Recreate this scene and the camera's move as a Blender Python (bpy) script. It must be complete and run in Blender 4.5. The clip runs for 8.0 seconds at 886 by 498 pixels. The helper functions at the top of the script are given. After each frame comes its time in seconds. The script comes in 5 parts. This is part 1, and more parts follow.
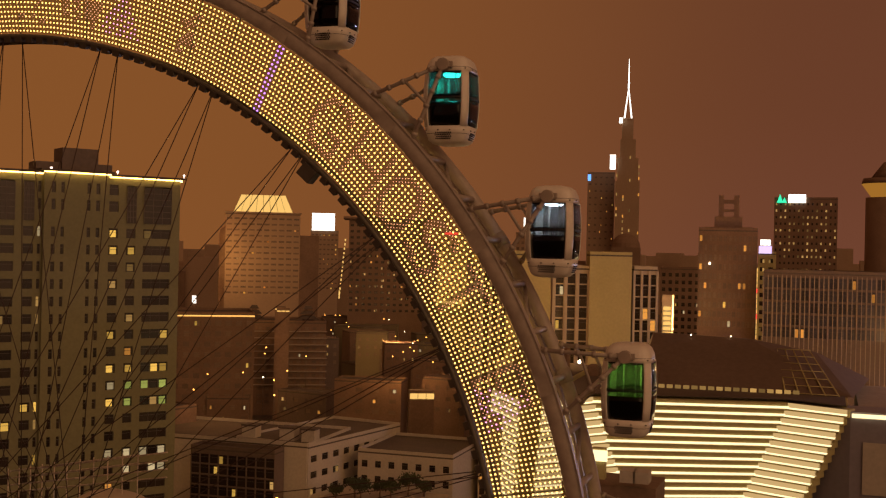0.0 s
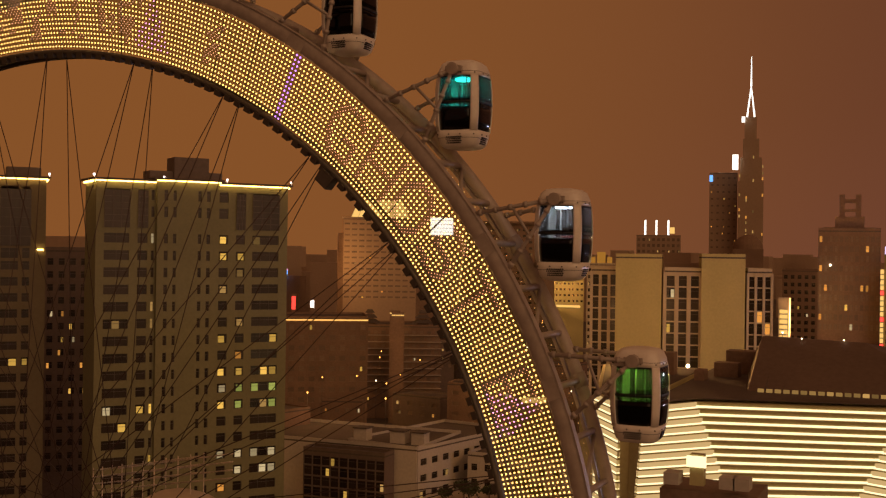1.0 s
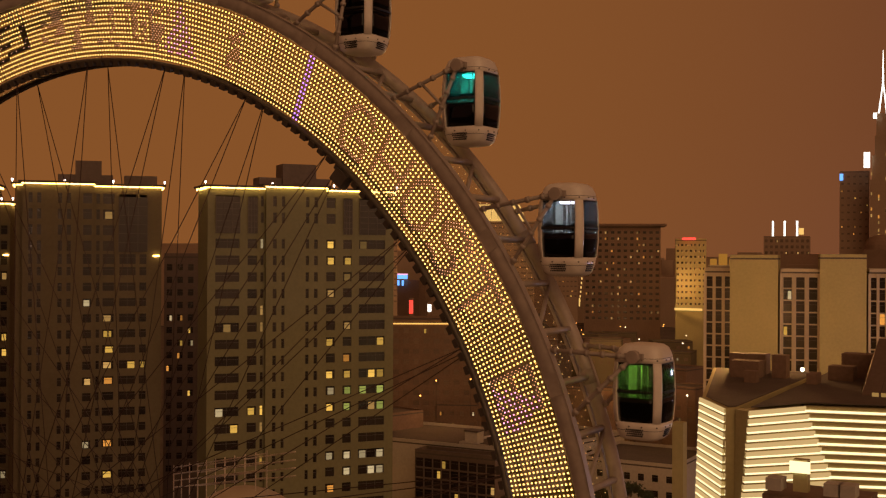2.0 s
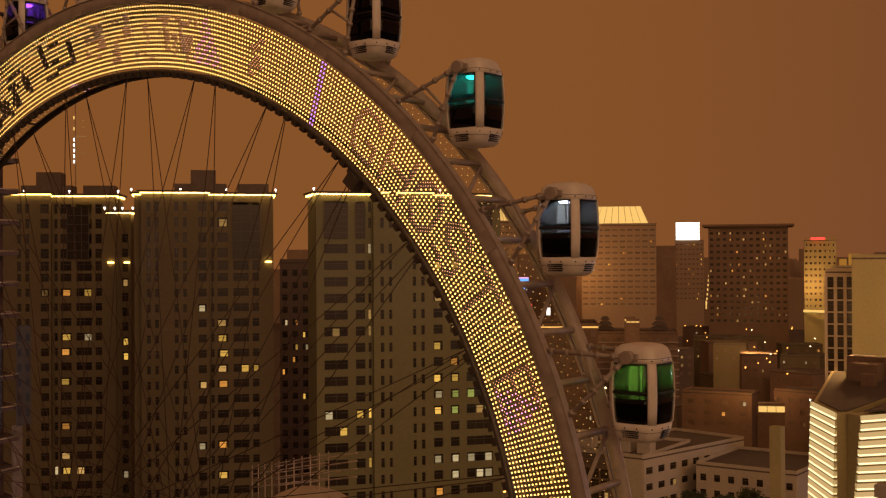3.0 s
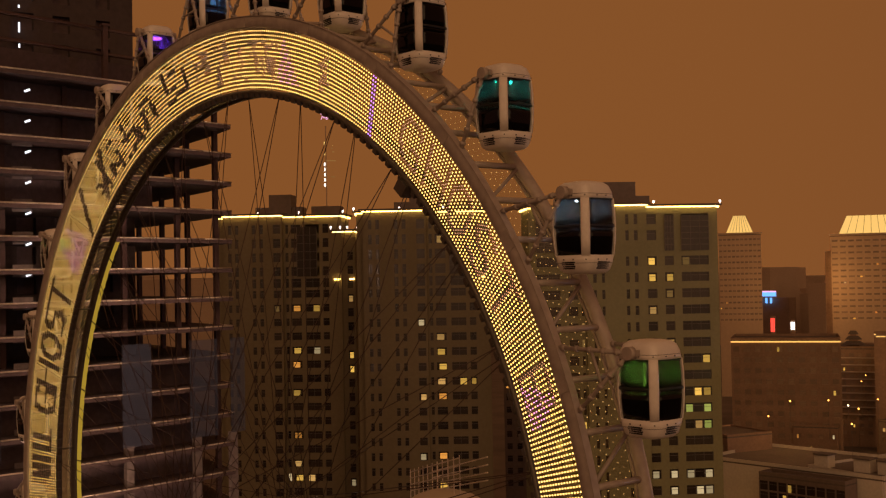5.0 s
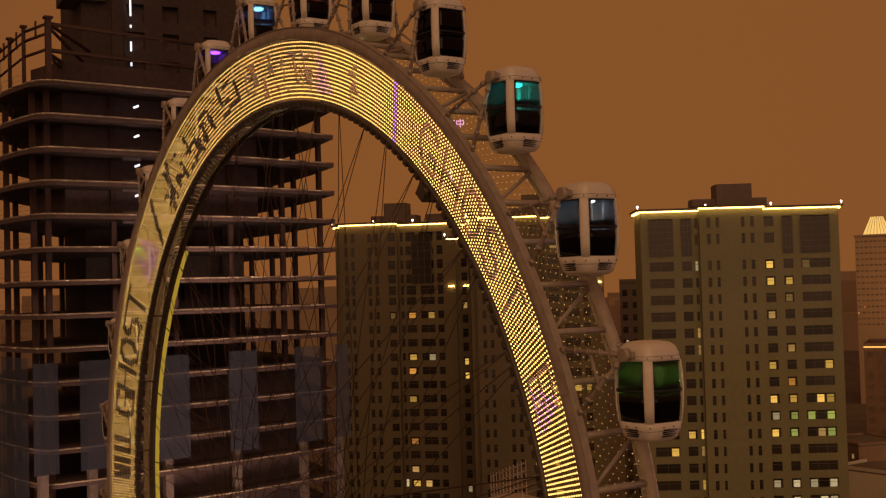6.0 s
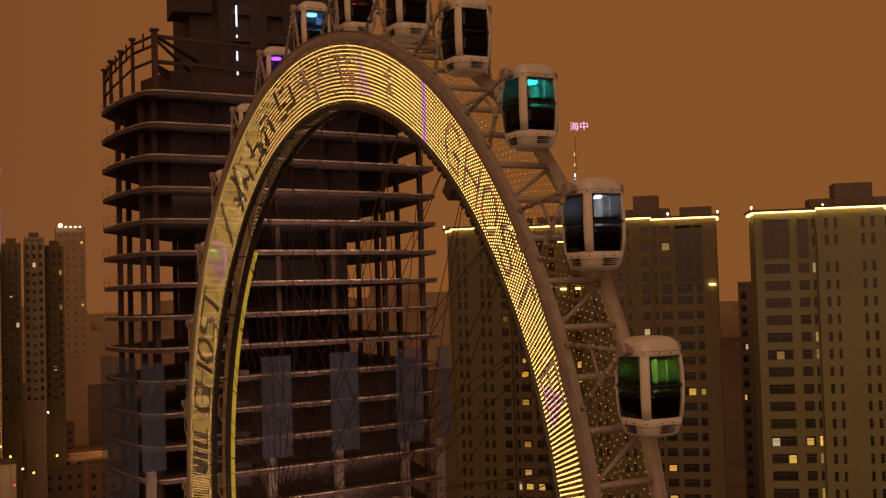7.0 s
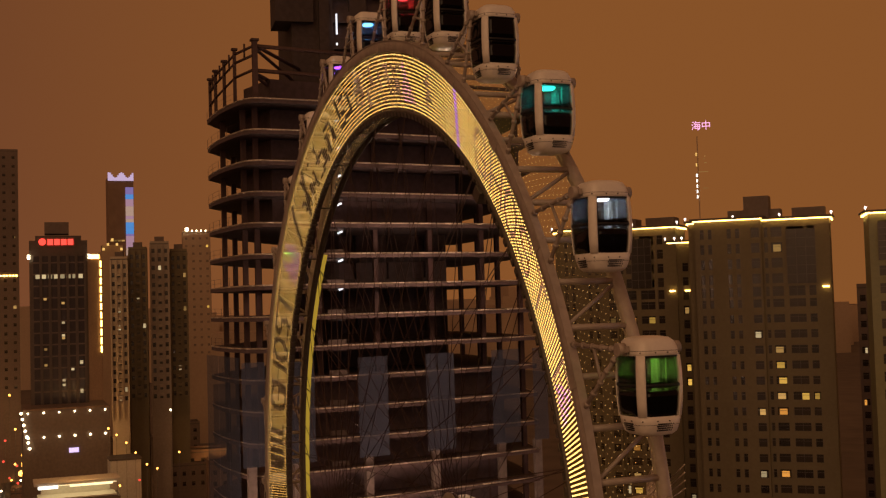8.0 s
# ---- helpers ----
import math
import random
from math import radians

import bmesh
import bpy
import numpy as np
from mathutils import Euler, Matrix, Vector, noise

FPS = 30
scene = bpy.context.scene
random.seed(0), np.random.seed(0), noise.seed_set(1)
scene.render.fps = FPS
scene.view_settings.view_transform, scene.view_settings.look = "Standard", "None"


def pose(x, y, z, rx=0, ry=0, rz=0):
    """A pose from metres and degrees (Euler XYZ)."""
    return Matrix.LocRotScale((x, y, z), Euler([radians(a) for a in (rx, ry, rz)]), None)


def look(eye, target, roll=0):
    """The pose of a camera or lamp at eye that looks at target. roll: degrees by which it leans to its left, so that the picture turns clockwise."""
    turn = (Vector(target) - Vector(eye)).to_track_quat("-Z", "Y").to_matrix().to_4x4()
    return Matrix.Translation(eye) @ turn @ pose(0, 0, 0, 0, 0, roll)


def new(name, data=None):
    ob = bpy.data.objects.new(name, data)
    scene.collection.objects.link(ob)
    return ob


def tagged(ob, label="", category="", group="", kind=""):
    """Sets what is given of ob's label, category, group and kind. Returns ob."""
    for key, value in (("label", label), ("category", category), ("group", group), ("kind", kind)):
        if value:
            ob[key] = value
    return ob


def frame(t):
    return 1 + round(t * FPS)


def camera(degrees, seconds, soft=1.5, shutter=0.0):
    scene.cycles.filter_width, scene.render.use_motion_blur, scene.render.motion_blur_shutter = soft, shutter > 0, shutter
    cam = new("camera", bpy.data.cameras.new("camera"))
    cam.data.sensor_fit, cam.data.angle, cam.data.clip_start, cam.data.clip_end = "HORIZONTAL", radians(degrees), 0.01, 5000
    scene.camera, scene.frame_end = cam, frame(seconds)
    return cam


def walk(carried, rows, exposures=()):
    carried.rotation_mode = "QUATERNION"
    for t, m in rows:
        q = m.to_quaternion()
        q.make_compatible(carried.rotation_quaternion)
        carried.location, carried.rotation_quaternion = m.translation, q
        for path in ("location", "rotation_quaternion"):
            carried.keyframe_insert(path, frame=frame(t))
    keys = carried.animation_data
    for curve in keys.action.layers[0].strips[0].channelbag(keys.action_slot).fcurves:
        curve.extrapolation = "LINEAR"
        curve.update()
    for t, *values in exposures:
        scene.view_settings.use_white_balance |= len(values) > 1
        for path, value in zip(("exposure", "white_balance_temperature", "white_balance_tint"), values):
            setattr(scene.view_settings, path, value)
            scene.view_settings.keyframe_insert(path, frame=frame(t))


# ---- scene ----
cam = camera(42.04, 8.0, soft=1.25)
TAU = 2 * math.pi
UNIT = 0.74         # metres in one unit of the plan: all numbers below are plan units
HUB_Z = 66.0
ROWS = [
    (0.0, 35.48, -41.76, 80.78, 0.05, -1.28, 18.58),
    (0.5, 37.52, -41.03, 80.88, 0.08, -1.03, 21.57),
    (1.0, 39.51, -40.27, 80.87, 0.13, -0.81, 24.66),
    (1.5, 41.50, -39.39, 80.72, 0.22, -0.60, 27.73),
    (3.0, 47.67, -35.66, 80.51, 0.48, 0.32, 37.17),
    (3.5, 49.46, -34.69, 80.37, 0.69, 0.48, 40.27),
    (4.0, 51.31, -33.63, 80.19, 0.96, 0.65, 43.40),
    (4.5, 53.22, -32.41, 79.94, 1.21, 0.80, 46.44),
    (6.0, 58.23, -27.12, 79.51, 1.95, 1.62, 56.19),
    (6.5, 59.59, -25.26, 79.27, 2.17, 1.69, 59.48),
    (7.0, 60.99, -23.45, 79.06, 2.35, 1.72, 62.61),
    (7.5, 62.53, -21.81, 78.95, 2.51, 1.71, 65.76),
    (8.0, 64.17, -20.22, 78.87, 2.64, 1.66, 68.76),
]
walk(cam, [(t, pose(UNIT * x, UNIT * y, UNIT * z, 90 + pitch, roll, yaw)) for t, x, y, z, pitch, roll, yaw in ROWS])

# ---- light: the city's glow on low cloud at night ----
world = bpy.data.worlds.new("night_sky")
scene.world = world
world.use_nodes = True
wn, wl = world.node_tree.nodes, world.node_tree.links
wn.clear()
w_out, w_bg = wn.new("ShaderNodeOutputWorld"), wn.new("ShaderNodeBackground")
w_tc, w_sep, w_ramp = wn.new("ShaderNodeTexCoord"), wn.new("ShaderNodeSeparateXYZ"), wn.new("ShaderNodeValToRGB")
w_noise, w_mix = wn.new("ShaderNodeTexNoise"), wn.new("ShaderNodeMixRGB")
w_noise.inputs["Scale"].default_value = 1.6
w_noise.inputs["Detail"].default_value = 3.0
w_mix.blend_type = "MULTIPLY"
w_mix.inputs[0].default_value = 0.35
els = w_ramp.color_ramp.elements
els[0].position, els[0].color = 0.0, (0.185, 0.063, 0.0330, 1)
els[1].position, els[1].color = 0.5, (0.152, 0.0515, 0.0212, 1)
mid = els.new(0.12)
mid.color = (0.168, 0.056, 0.0265, 1)
# the glow is strongest, and most golden, over the centre of the city
w_dot, w_map, w_gain = wn.new("ShaderNodeVectorMath"), wn.new("ShaderNodeMapRange"), wn.new("ShaderNodeMixRGB")
w_dot.operation = "DOT_PRODUCT"
w_dot.inputs[1].default_value = (-0.76, 0.63, 0.14)
w_map.inputs[1].default_value, w_map.inputs[2].default_value = 0.62, 1.0
w_map.interpolation_type = "SMOOTHSTEP"
w_gain.blend_type = "MIX"
w_gain.inputs[2].default_value = (0.238, 0.084, 0.0215, 1)
wl.new(w_tc.outputs["Generated"], w_dot.inputs[0])
wl.new(w_dot.outputs["Value"], w_map.inputs[0])
wl.new(w_tc.outputs["Generated"], w_sep.inputs[0])
wl.new(w_tc.outputs["Generated"], w_noise.inputs["Vector"])
wl.new(w_sep.outputs["Z"], w_ramp.inputs[0])
wl.new(w_ramp.outputs[0], w_mix.inputs[1])
wl.new(w_noise.outputs["Fac"], w_mix.inputs[2])
wl.new(w_mix.outputs[0], w_gain.inputs[1])
wl.new(w_map.outputs[0], w_gain.inputs[0])
wl.new(w_gain.outputs[0], w_bg.inputs["Color"])
wl.new(w_bg.outputs[0], w_out.inputs[0])
w_bg.inputs["Strength"].default_value = 1.0

glow = bpy.data.lights.new("city_glow", "SUN")
glow.energy, glow.angle, glow.color = 0.85, radians(70), (1.0, 0.57, 0.29)
new("city_glow", glow).matrix_world = look((90, -70, 90), (0, 0, 40))

# warm point lights: some over lit streets and forecourts, others added to lift dark walls
for k, (x, y, z, watts) in enumerate(((-150, 284, 40, 2500), (-228, 392, 34, 16000), (-120, 372, 40, 6000), (-146, 240, 16, 500), (-100, 236, 16, 500), (-330, 596, 74, 12000), (-38, 236, 62, 15000), (-6, 330, 62, 16000), (60, 340, 50, 14000), (-480, -12, 24, 6000), (-420, 70, 22, 2500), (-300, 2, 44, 3000), (-400, -4, 30, 9000), (-258, 0, 40, 1200), (-180, 520, 40, 20000), (-212, 702, 62, 6000))):
    sl_data = bpy.data.lights.new("street_light", "POINT")
    sl_data.energy, sl_data.color, sl_data.shadow_soft_size = watts, (1.0, 0.50, 0.16), 1.0
    new("street_light", sl_data).location = (UNIT * x, UNIT * y, UNIT * z)

# unseen fill lights added in front of the open floors of the unfinished tower
for x, y, z, watts in ((-84, 4, 46, 3800), (-82, 36, 46, 4000), (-84, 38, 84, 4000)):
    wl_data = bpy.data.lights.new("site_light", "POINT")
    wl_data.energy, wl_data.color, wl_data.shadow_soft_size = watts, (1.0, 0.60, 0.42), 1.5
    new("site_light", wl_data).location = (UNIT * x, UNIT * y, UNIT * z)

# unseen cool light added east of the mall, for the bluish glare there
east_light_data = bpy.data.lights.new("forecourt_light", "POINT")
east_light_data.energy, east_light_data.color, east_light_data.shadow_soft_size = 36000, (0.72, 0.68, 1.0), 2.0
new("forecourt_light", east_light_data).location = (UNIT * 112, UNIT * 250, UNIT * 62)


# ---- materials ----
def material(name, color, rough=0.6, metal=0.0, scale=1.0, vary=0.25, bump=0.0, spec=0.5, random_vary=0.0):
    """A procedural surface with variation at two scales."""
    m = bpy.data.materials.new(name)
    m.use_nodes = True
    n, l = m.node_tree.nodes, m.node_tree.links
    b = n["Principled BSDF"]
    b.inputs["Roughness"].default_value = rough
    b.inputs["Metallic"].default_value = metal
    b.inputs["Specular IOR Level"].default_value = spec
    tc = n.new("ShaderNodeTexCoord")
    big, small = n.new("ShaderNodeTexNoise"), n.new("ShaderNodeTexNoise")
    big.inputs["Scale"].default_value, small.inputs["Scale"].default_value = 0.18 * scale, 2.6 * scale
    big.inputs["Detail"].default_value, small.inputs["Detail"].default_value = 4, 3
    add, ramp = n.new("ShaderNodeMath"), n.new("ShaderNodeValToRGB")
    add.operation = "ADD"
    l.new(tc.outputs["Object"], big.inputs["Vector"])
    l.new(tc.outputs["Object"], small.inputs["Vector"])
    l.new(big.outputs["Fac"], add.inputs[0])
    l.new(small.outputs["Fac"], add.inputs[1])
    half = n.new("ShaderNodeMath")
    half.operation = "MULTIPLY"
    half.inputs[1].default_value = 0.5
    l.new(add.outputs[0], half.inputs[0])
    l.new(half.outputs[0], ramp.inputs[0])
    e = ramp.color_ramp.elements
    e[0].position, e[1].position = 0.3, 0.7
    e[0].color = (*[c * (1 - vary) for c in color], 1)
    e[1].color = (*[min(1, c * (1 + vary)) for c in color], 1)
    out = ramp.outputs[0]
    if random_vary:
        info, mul, mp = n.new("ShaderNodeObjectInfo"), n.new("ShaderNodeMixRGB"), n.new("ShaderNodeMapRange")
        mul.blend_type = "MULTIPLY"
        mul.inputs[0].default_value = 1
        mp.inputs[3].default_value, mp.inputs[4].default_value = 1 - random_vary, 1.0
        l.new(info.outputs["Random"], mp.inputs[0])
        l.new(out, mul.inputs[1])
        l.new(mp.outputs[0], mul.inputs[2])
        out = mul.outputs[0]
    l.new(out, b.inputs["Base Color"])
    if bump:
        bp_ = n.new("ShaderNodeBump")
        bp_.inputs["Strength"].default_value = bump
        l.new(small.outputs["Fac"], bp_.inputs["Height"])
        l.new(bp_.outputs[0], b.inputs["Normal"])
    return m


def lit(name, color, strength, vary=0.0):
    """A surface that gives off light."""
    m = bpy.data.materials.new(name)
    m.use_nodes = True
    n, l = m.node_tree.nodes, m.node_tree.links
    n.clear()
    o, e = n.new("ShaderNodeOutputMaterial"), n.new("ShaderNodeEmission")
    e.inputs["Color"].default_value = (*color, 1)
    e.inputs["Strength"].default_value = strength
    if vary:
        info, mp = n.new("ShaderNodeObjectInfo"), n.new("ShaderNodeMapRange")
        mp.inputs[3].default_value, mp.inputs[4].default_value = strength * (1 - vary), strength * (1 + vary)
        l.new(info.outputs["Random"], mp.inputs[0])
        l.new(mp.outputs[0], e.inputs["Strength"])
    l.new(e.outputs[0], o.inputs[0])
    return m


def glass(name, tint, rough=0.05, clear=0.8, body=(0.012, 0.012, 0.014)):
    """Thin glazing: partly clear, with a glossy face."""
    m = bpy.data.materials.new(name)
    m.use_nodes = True
    n, l = m.node_tree.nodes, m.node_tree.links
    n.clear()
    o, t, g, mx = n.new("ShaderNodeOutputMaterial"), n.new("ShaderNodeBsdfTransparent"), n.new("ShaderNodeBsdfGlossy"), n.new("ShaderNodeMixShader")
    d, mx2 = n.new("ShaderNodeBsdfTranslucent"), n.new("ShaderNodeMixShader")
    d.inputs["Color"].default_value = (*body, 1)
    mx2.inputs[0].default_value = clear
    t.inputs["Color"].default_value = (*tint, 1)
    g.inputs["Roughness"].default_value = rough
    g.inputs["Color"].default_value = (0.8, 0.8, 0.8, 1)
    fr = n.new("ShaderNodeFresnel")
    fr.inputs["IOR"].default_value = 1.45
    l.new(fr.outputs[0], mx.inputs[0])
    l.new(d.outputs[0], mx2.inputs[1])
    l.new(t.outputs[0], mx2.inputs[2])
    l.new(mx2.outputs[0], mx.inputs[1])
    l.new(g.outputs[0], mx.inputs[2])
    l.new(mx.outputs[0], o.inputs[0])
    return m


STEEL = material("painted_steel", (0.38, 0.32, 0.275), 0.45, 0.0, 1.0, 0.25, 0.1)
STEEL_DARK = material("dark_steel", (0.10, 0.085, 0.07), 0.5, 0.3, 1.0, 0.3, 0.1)
CABLE = material("steel_cable", (0.050, 0.024, 0.018), 0.6, 0.2, 1.0, 0.2)
WHITE = material("white_fibreglass", (0.80, 0.74, 0.66), 0.3, 0.0, 2.0, 0.08, 0.03)
BLACK = material("black_rubber", (0.015, 0.014, 0.014), 0.5, 0.0, 2.0, 0.2)
SEAT = material("grey_seat", (0.25, 0.25, 0.27), 0.6, 0.0, 2.0, 0.2)
LED_AMBER = lit("amber_led", (1.0, 0.58, 0.15), 3.7)
LED_PURPLE = lit("purple_led", (0.55, 0.22, 1.0), 2.6)
LED_DIM = lit("dim_led", (1.0, 0.48, 0.30), 1.9)
LED_VIOLET = lit("violet_led", (0.85, 0.30, 0.55), 3.4)
LED_REAR = lit("rear_led", (1.0, 0.58, 0.18), 1.8)
PANE_CLEAR = glass("cabin_glass", (0.60, 0.64, 0.66), 0.03, 0.78, (0.3, 0.3, 0.3))
PANE_DARK = glass("tinted_glass", (0.10, 0.10, 0.12), 0.04, 0.3)
# panes paled towards the wall colour, to paint haze over farther windows
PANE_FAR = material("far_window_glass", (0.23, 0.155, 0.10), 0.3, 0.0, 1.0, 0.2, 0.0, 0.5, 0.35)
PANE_CITY = material("window_glass", (0.045, 0.033, 0.025), 0.22, 0.0, 1.0, 0.3, 0.0, 0.5, 0.6)
GLOW_WARM = lit("warm_window", (1.0, 0.40, 0.07), 0.55, 0.5)
GLOW_YELLOW = lit("yellow_window", (1.0, 0.56, 0.10), 0.62, 0.5)
GLOW_WHITE = lit("white_window", (1.0, 0.74, 0.38), 0.46, 0.5)
GLOW_GREEN = lit("green_window", (0.80, 0.85, 0.18), 0.42, 0.4)
FAINT = lit("dim_windows", (1.0, 0.55, 0.16), 0.35, 0.7)
ROOF_LAMP = lit("roof_lamp_glow", (1.0, 0.80, 0.72), 4.0)
CORNICE_LED = lit("cornice_led", (1.0, 0.58, 0.14), 8.0)
CONCRETE = material("concrete", (0.16, 0.13, 0.12), 0.85, 0.0, 0.5, 0.35, 0.2)
# darker than bare concrete: the unfinished tower's shade is in this colour
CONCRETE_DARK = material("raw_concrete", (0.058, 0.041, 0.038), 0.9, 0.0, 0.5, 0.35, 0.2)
ASPHALT = material("asphalt", (0.05, 0.047, 0.045), 0.85, 0.0, 0.3, 0.3, 0.1)
GROUND = material("city_ground", (0.11, 0.085, 0.065), 0.9, 0.0, 0.02, 0.5, 0.0)


# ---- building kit ----
def part(name, bm, mat, parent, label=""):
    """Links a bmesh as one mesh object under a thing or a part."""
    me = bpy.data.meshes.new(name)
    bm.to_mesh(me)
    bm.free()
    me.materials.append(mat)
    return place(name, me, mat, parent, label)


def place(name, me, mat=None, parent=None, label="", m=None):
    ob = new(name, me)
    if mat is not None and len(me.materials) and me.materials[0] is not mat:
        ob.material_slots[0].link = "OBJECT"
        ob.material_slots[0].material = mat
    if parent is not None:
        ob.parent = parent
    if m is not None:
        ob.matrix_basis = m
    if label:
        ob["label"] = label
    return ob


def mesh_of(name, bm, mat):
    me = bpy.data.meshes.new(name)
    bm.to_mesh(me)
    bm.free()
    me.materials.append(mat)
    return me


def thing(name, m, label, category, group="", kind=""):
    ob = new(name)
    ob.matrix_basis = Matrix.Scale(UNIT, 4) @ m
    ob.empty_display_size = 0.5
    return tagged(ob, label, category, group, kind)


def box(bm, x0, x1, y0, y1, z0, z1):
    vs = [bm.verts.new(p) for p in ((x0, y0, z0), (x1, y0, z0), (x1, y1, z0), (x0, y1, z0), (x0, y0, z1), (x1, y0, z1), (x1, y1, z1), (x0, y1, z1))]
    for f in ((3, 2, 1, 0), (4, 5, 6, 7), (0, 1, 5, 4), (1, 2, 6, 5), (2, 3, 7, 6), (3, 0, 4, 7)):
        bm.faces.new([vs[i] for i in f])
    return bm


def boxed(*a):
    return box(bmesh.new(), *a)


def rod(bm, a, b, r, n=8, r2=None):
    a, b = Vector(a), Vector(b)
    q = (b - a).to_track_quat("Z", "Y")
    r2 = r if r2 is None else r2
    rings = []
    for c, rr in ((a, r), (b, r2)):
        rings.append([bm.verts.new(c + q @ Vector((rr * math.cos(2 * math.pi * i / n), rr * math.sin(2 * math.pi * i / n), 0))) for i in range(n)])
    for i in range(n):
        f = bm.faces.new((rings[0][i], rings[0][(i + 1) % n], rings[1][(i + 1) % n], rings[1][i]))
        f.smooth = True
    bm.faces.new(rings[0][::-1])
    bm.faces.new(rings[1])
    return bm


def ring(bm, radius, y, section, seg=232, z0=0.0):
    """Sweeps a closed section of (radial, y) offsets round the wheel's axis."""
    loops = []
    for i in range(seg):
        a = 2 * math.pi * i / seg
        loops.append([bm.verts.new(((radius + dr) * math.cos(a), y + dy, (radius + dr) * math.sin(a) + z0)) for dr, dy in section])
    k = len(section)
    for i in range(seg):
        p, q = loops[i], loops[(i + 1) % seg]
        for j in range(k):
            f = bm.faces.new((p[j], p[(j + 1) % k], q[(j + 1) % k], q[j]))
            f.smooth = k > 5
    return bm


def circle_section(r, n=10):
    return [(r * math.cos(2 * math.pi * i / n), r * math.sin(2 * math.pi * i / n)) for i in range(n)]


def prism(bm, outline, z0, z1):
    """An upright prism over a plan outline."""
    lo = [bm.verts.new((x, y, z0)) for x, y in outline]
    hi = [bm.verts.new((x, y, z1)) for x, y in outline]
    n = len(outline)
    for i in range(n):
        bm.faces.new((lo[i], lo[(i + 1) % n], hi[(i + 1) % n], hi[i]))
    bm.faces.new(lo[::-1])
    bm.faces.new(hi)
    bmesh.ops.recalc_face_normals(bm, faces=bm.faces)
    return bm


# ---- the wheel ----
AXIS = pose(0, 0, HUB_Z)
DEPTH = 2.85         # distance between the two rims
wheel = thing("ferris_wheel", AXIS, "tall steel ferris wheel with amber-lit rims on a roof", "ferris wheel")
R_IN, R_OUT = 24.06, 27.0
DISH = 0.79         # how far each band leans in towards the hub
N_CAB = 29
CAB_STEP = 2 * math.pi / N_CAB
CAB_FIRST = 0.805 - 0.002
PIVOT_R = 30.5

part("outer_rim_girder", ring(bmesh.new(), 27.38, 0.0, [(-0.29, -0.10), (-0.25, -0.14), (0.25, -0.14), (0.29, -0.10), (0.29, 0.14), (-0.29, 0.14)]), STEEL, wheel, "grey-brown painted steel box girder")
part("outer_rim_lip", ring(bmesh.new(), 27.38, 0.0, [(0.293, -0.17), (0.33, -0.17), (0.33, 0.17), (0.293, 0.17)]), STEEL, wheel)
part("outer_rim_tube", ring(bmesh.new(), 27.5, DEPTH, circle_section(0.27)), STEEL, wheel, "grey painted steel rim tube")
for y, lean in ((0.0, DISH), (DEPTH, -DISH)):
    part("inner_rim_tube", ring(bmesh.new(), 23.88, y + lean, circle_section(0.12, 8)), STEEL_DARK, wheel)
    part("inner_rim_web", ring(bmesh.new(), 23.92, y + lean, [(-0.03, 0.0), (0.03, 0.0), (0.03, lean * 0.4), (-0.03, lean * 0.4)]), STEEL_DARK, wheel)
part("rim_flange", ring(bmesh.new(), 27.14, DEPTH, [(-0.06, -0.1), (0.06, -0.1), (0.06, 0.1), (-0.06, 0.1)]), STEEL, wheel)

# the perforated boards that carry the lamps; lamp spill is painted as their glow
NET = bpy.data.materials.new("lamp_net")
NET.use_nodes = True
nn, nl = NET.node_tree.nodes, NET.node_tree.links
nn.clear()
n_out, n_mix, n_tr, n_add = nn.new("ShaderNodeOutputMaterial"), nn.new("ShaderNodeMixShader"), nn.new("ShaderNodeBsdfTransparent"), nn.new("ShaderNodeAddShader")
n_df, n_em = nn.new("ShaderNodeBsdfDiffuse"), nn.new("ShaderNodeEmission")
n_df.inputs["Color"].default_value = (0.14, 0.09, 0.035, 1)
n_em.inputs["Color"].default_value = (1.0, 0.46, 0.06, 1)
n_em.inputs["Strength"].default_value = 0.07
n_mix.inputs[0].default_value = 0.22
nl.new(n_df.outputs[0], n_add.inputs[0])
nl.new(n_em.outputs[0], n_add.inputs[1])
nl.new(n_tr.outputs[0], n_mix.inputs[1])
nl.new(n_add.outputs[0], n_mix.inputs[2])
nl.new(n_mix.outputs[0], n_out.inputs[0])
NET_BACK = NET.copy()
NET_BACK.name = "lamp_net_rear"
for nd in NET_BACK.node_tree.nodes:
    if nd.type == "EMISSION":
        nd.inputs["Strength"].default_value = 0.012
    if nd.type == "MIX_SHADER":
        nd.inputs[0].default_value = 0.10
for y, lean, mat, word in ((0.0, DISH, NET, "fine lamp net with amber lamp spill painted as glow"), (DEPTH, -DISH, NET_BACK, "fine dark net of the rear rim")):
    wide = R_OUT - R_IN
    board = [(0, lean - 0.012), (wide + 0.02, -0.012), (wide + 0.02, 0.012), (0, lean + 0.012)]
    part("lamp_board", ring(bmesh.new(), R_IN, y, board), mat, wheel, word)

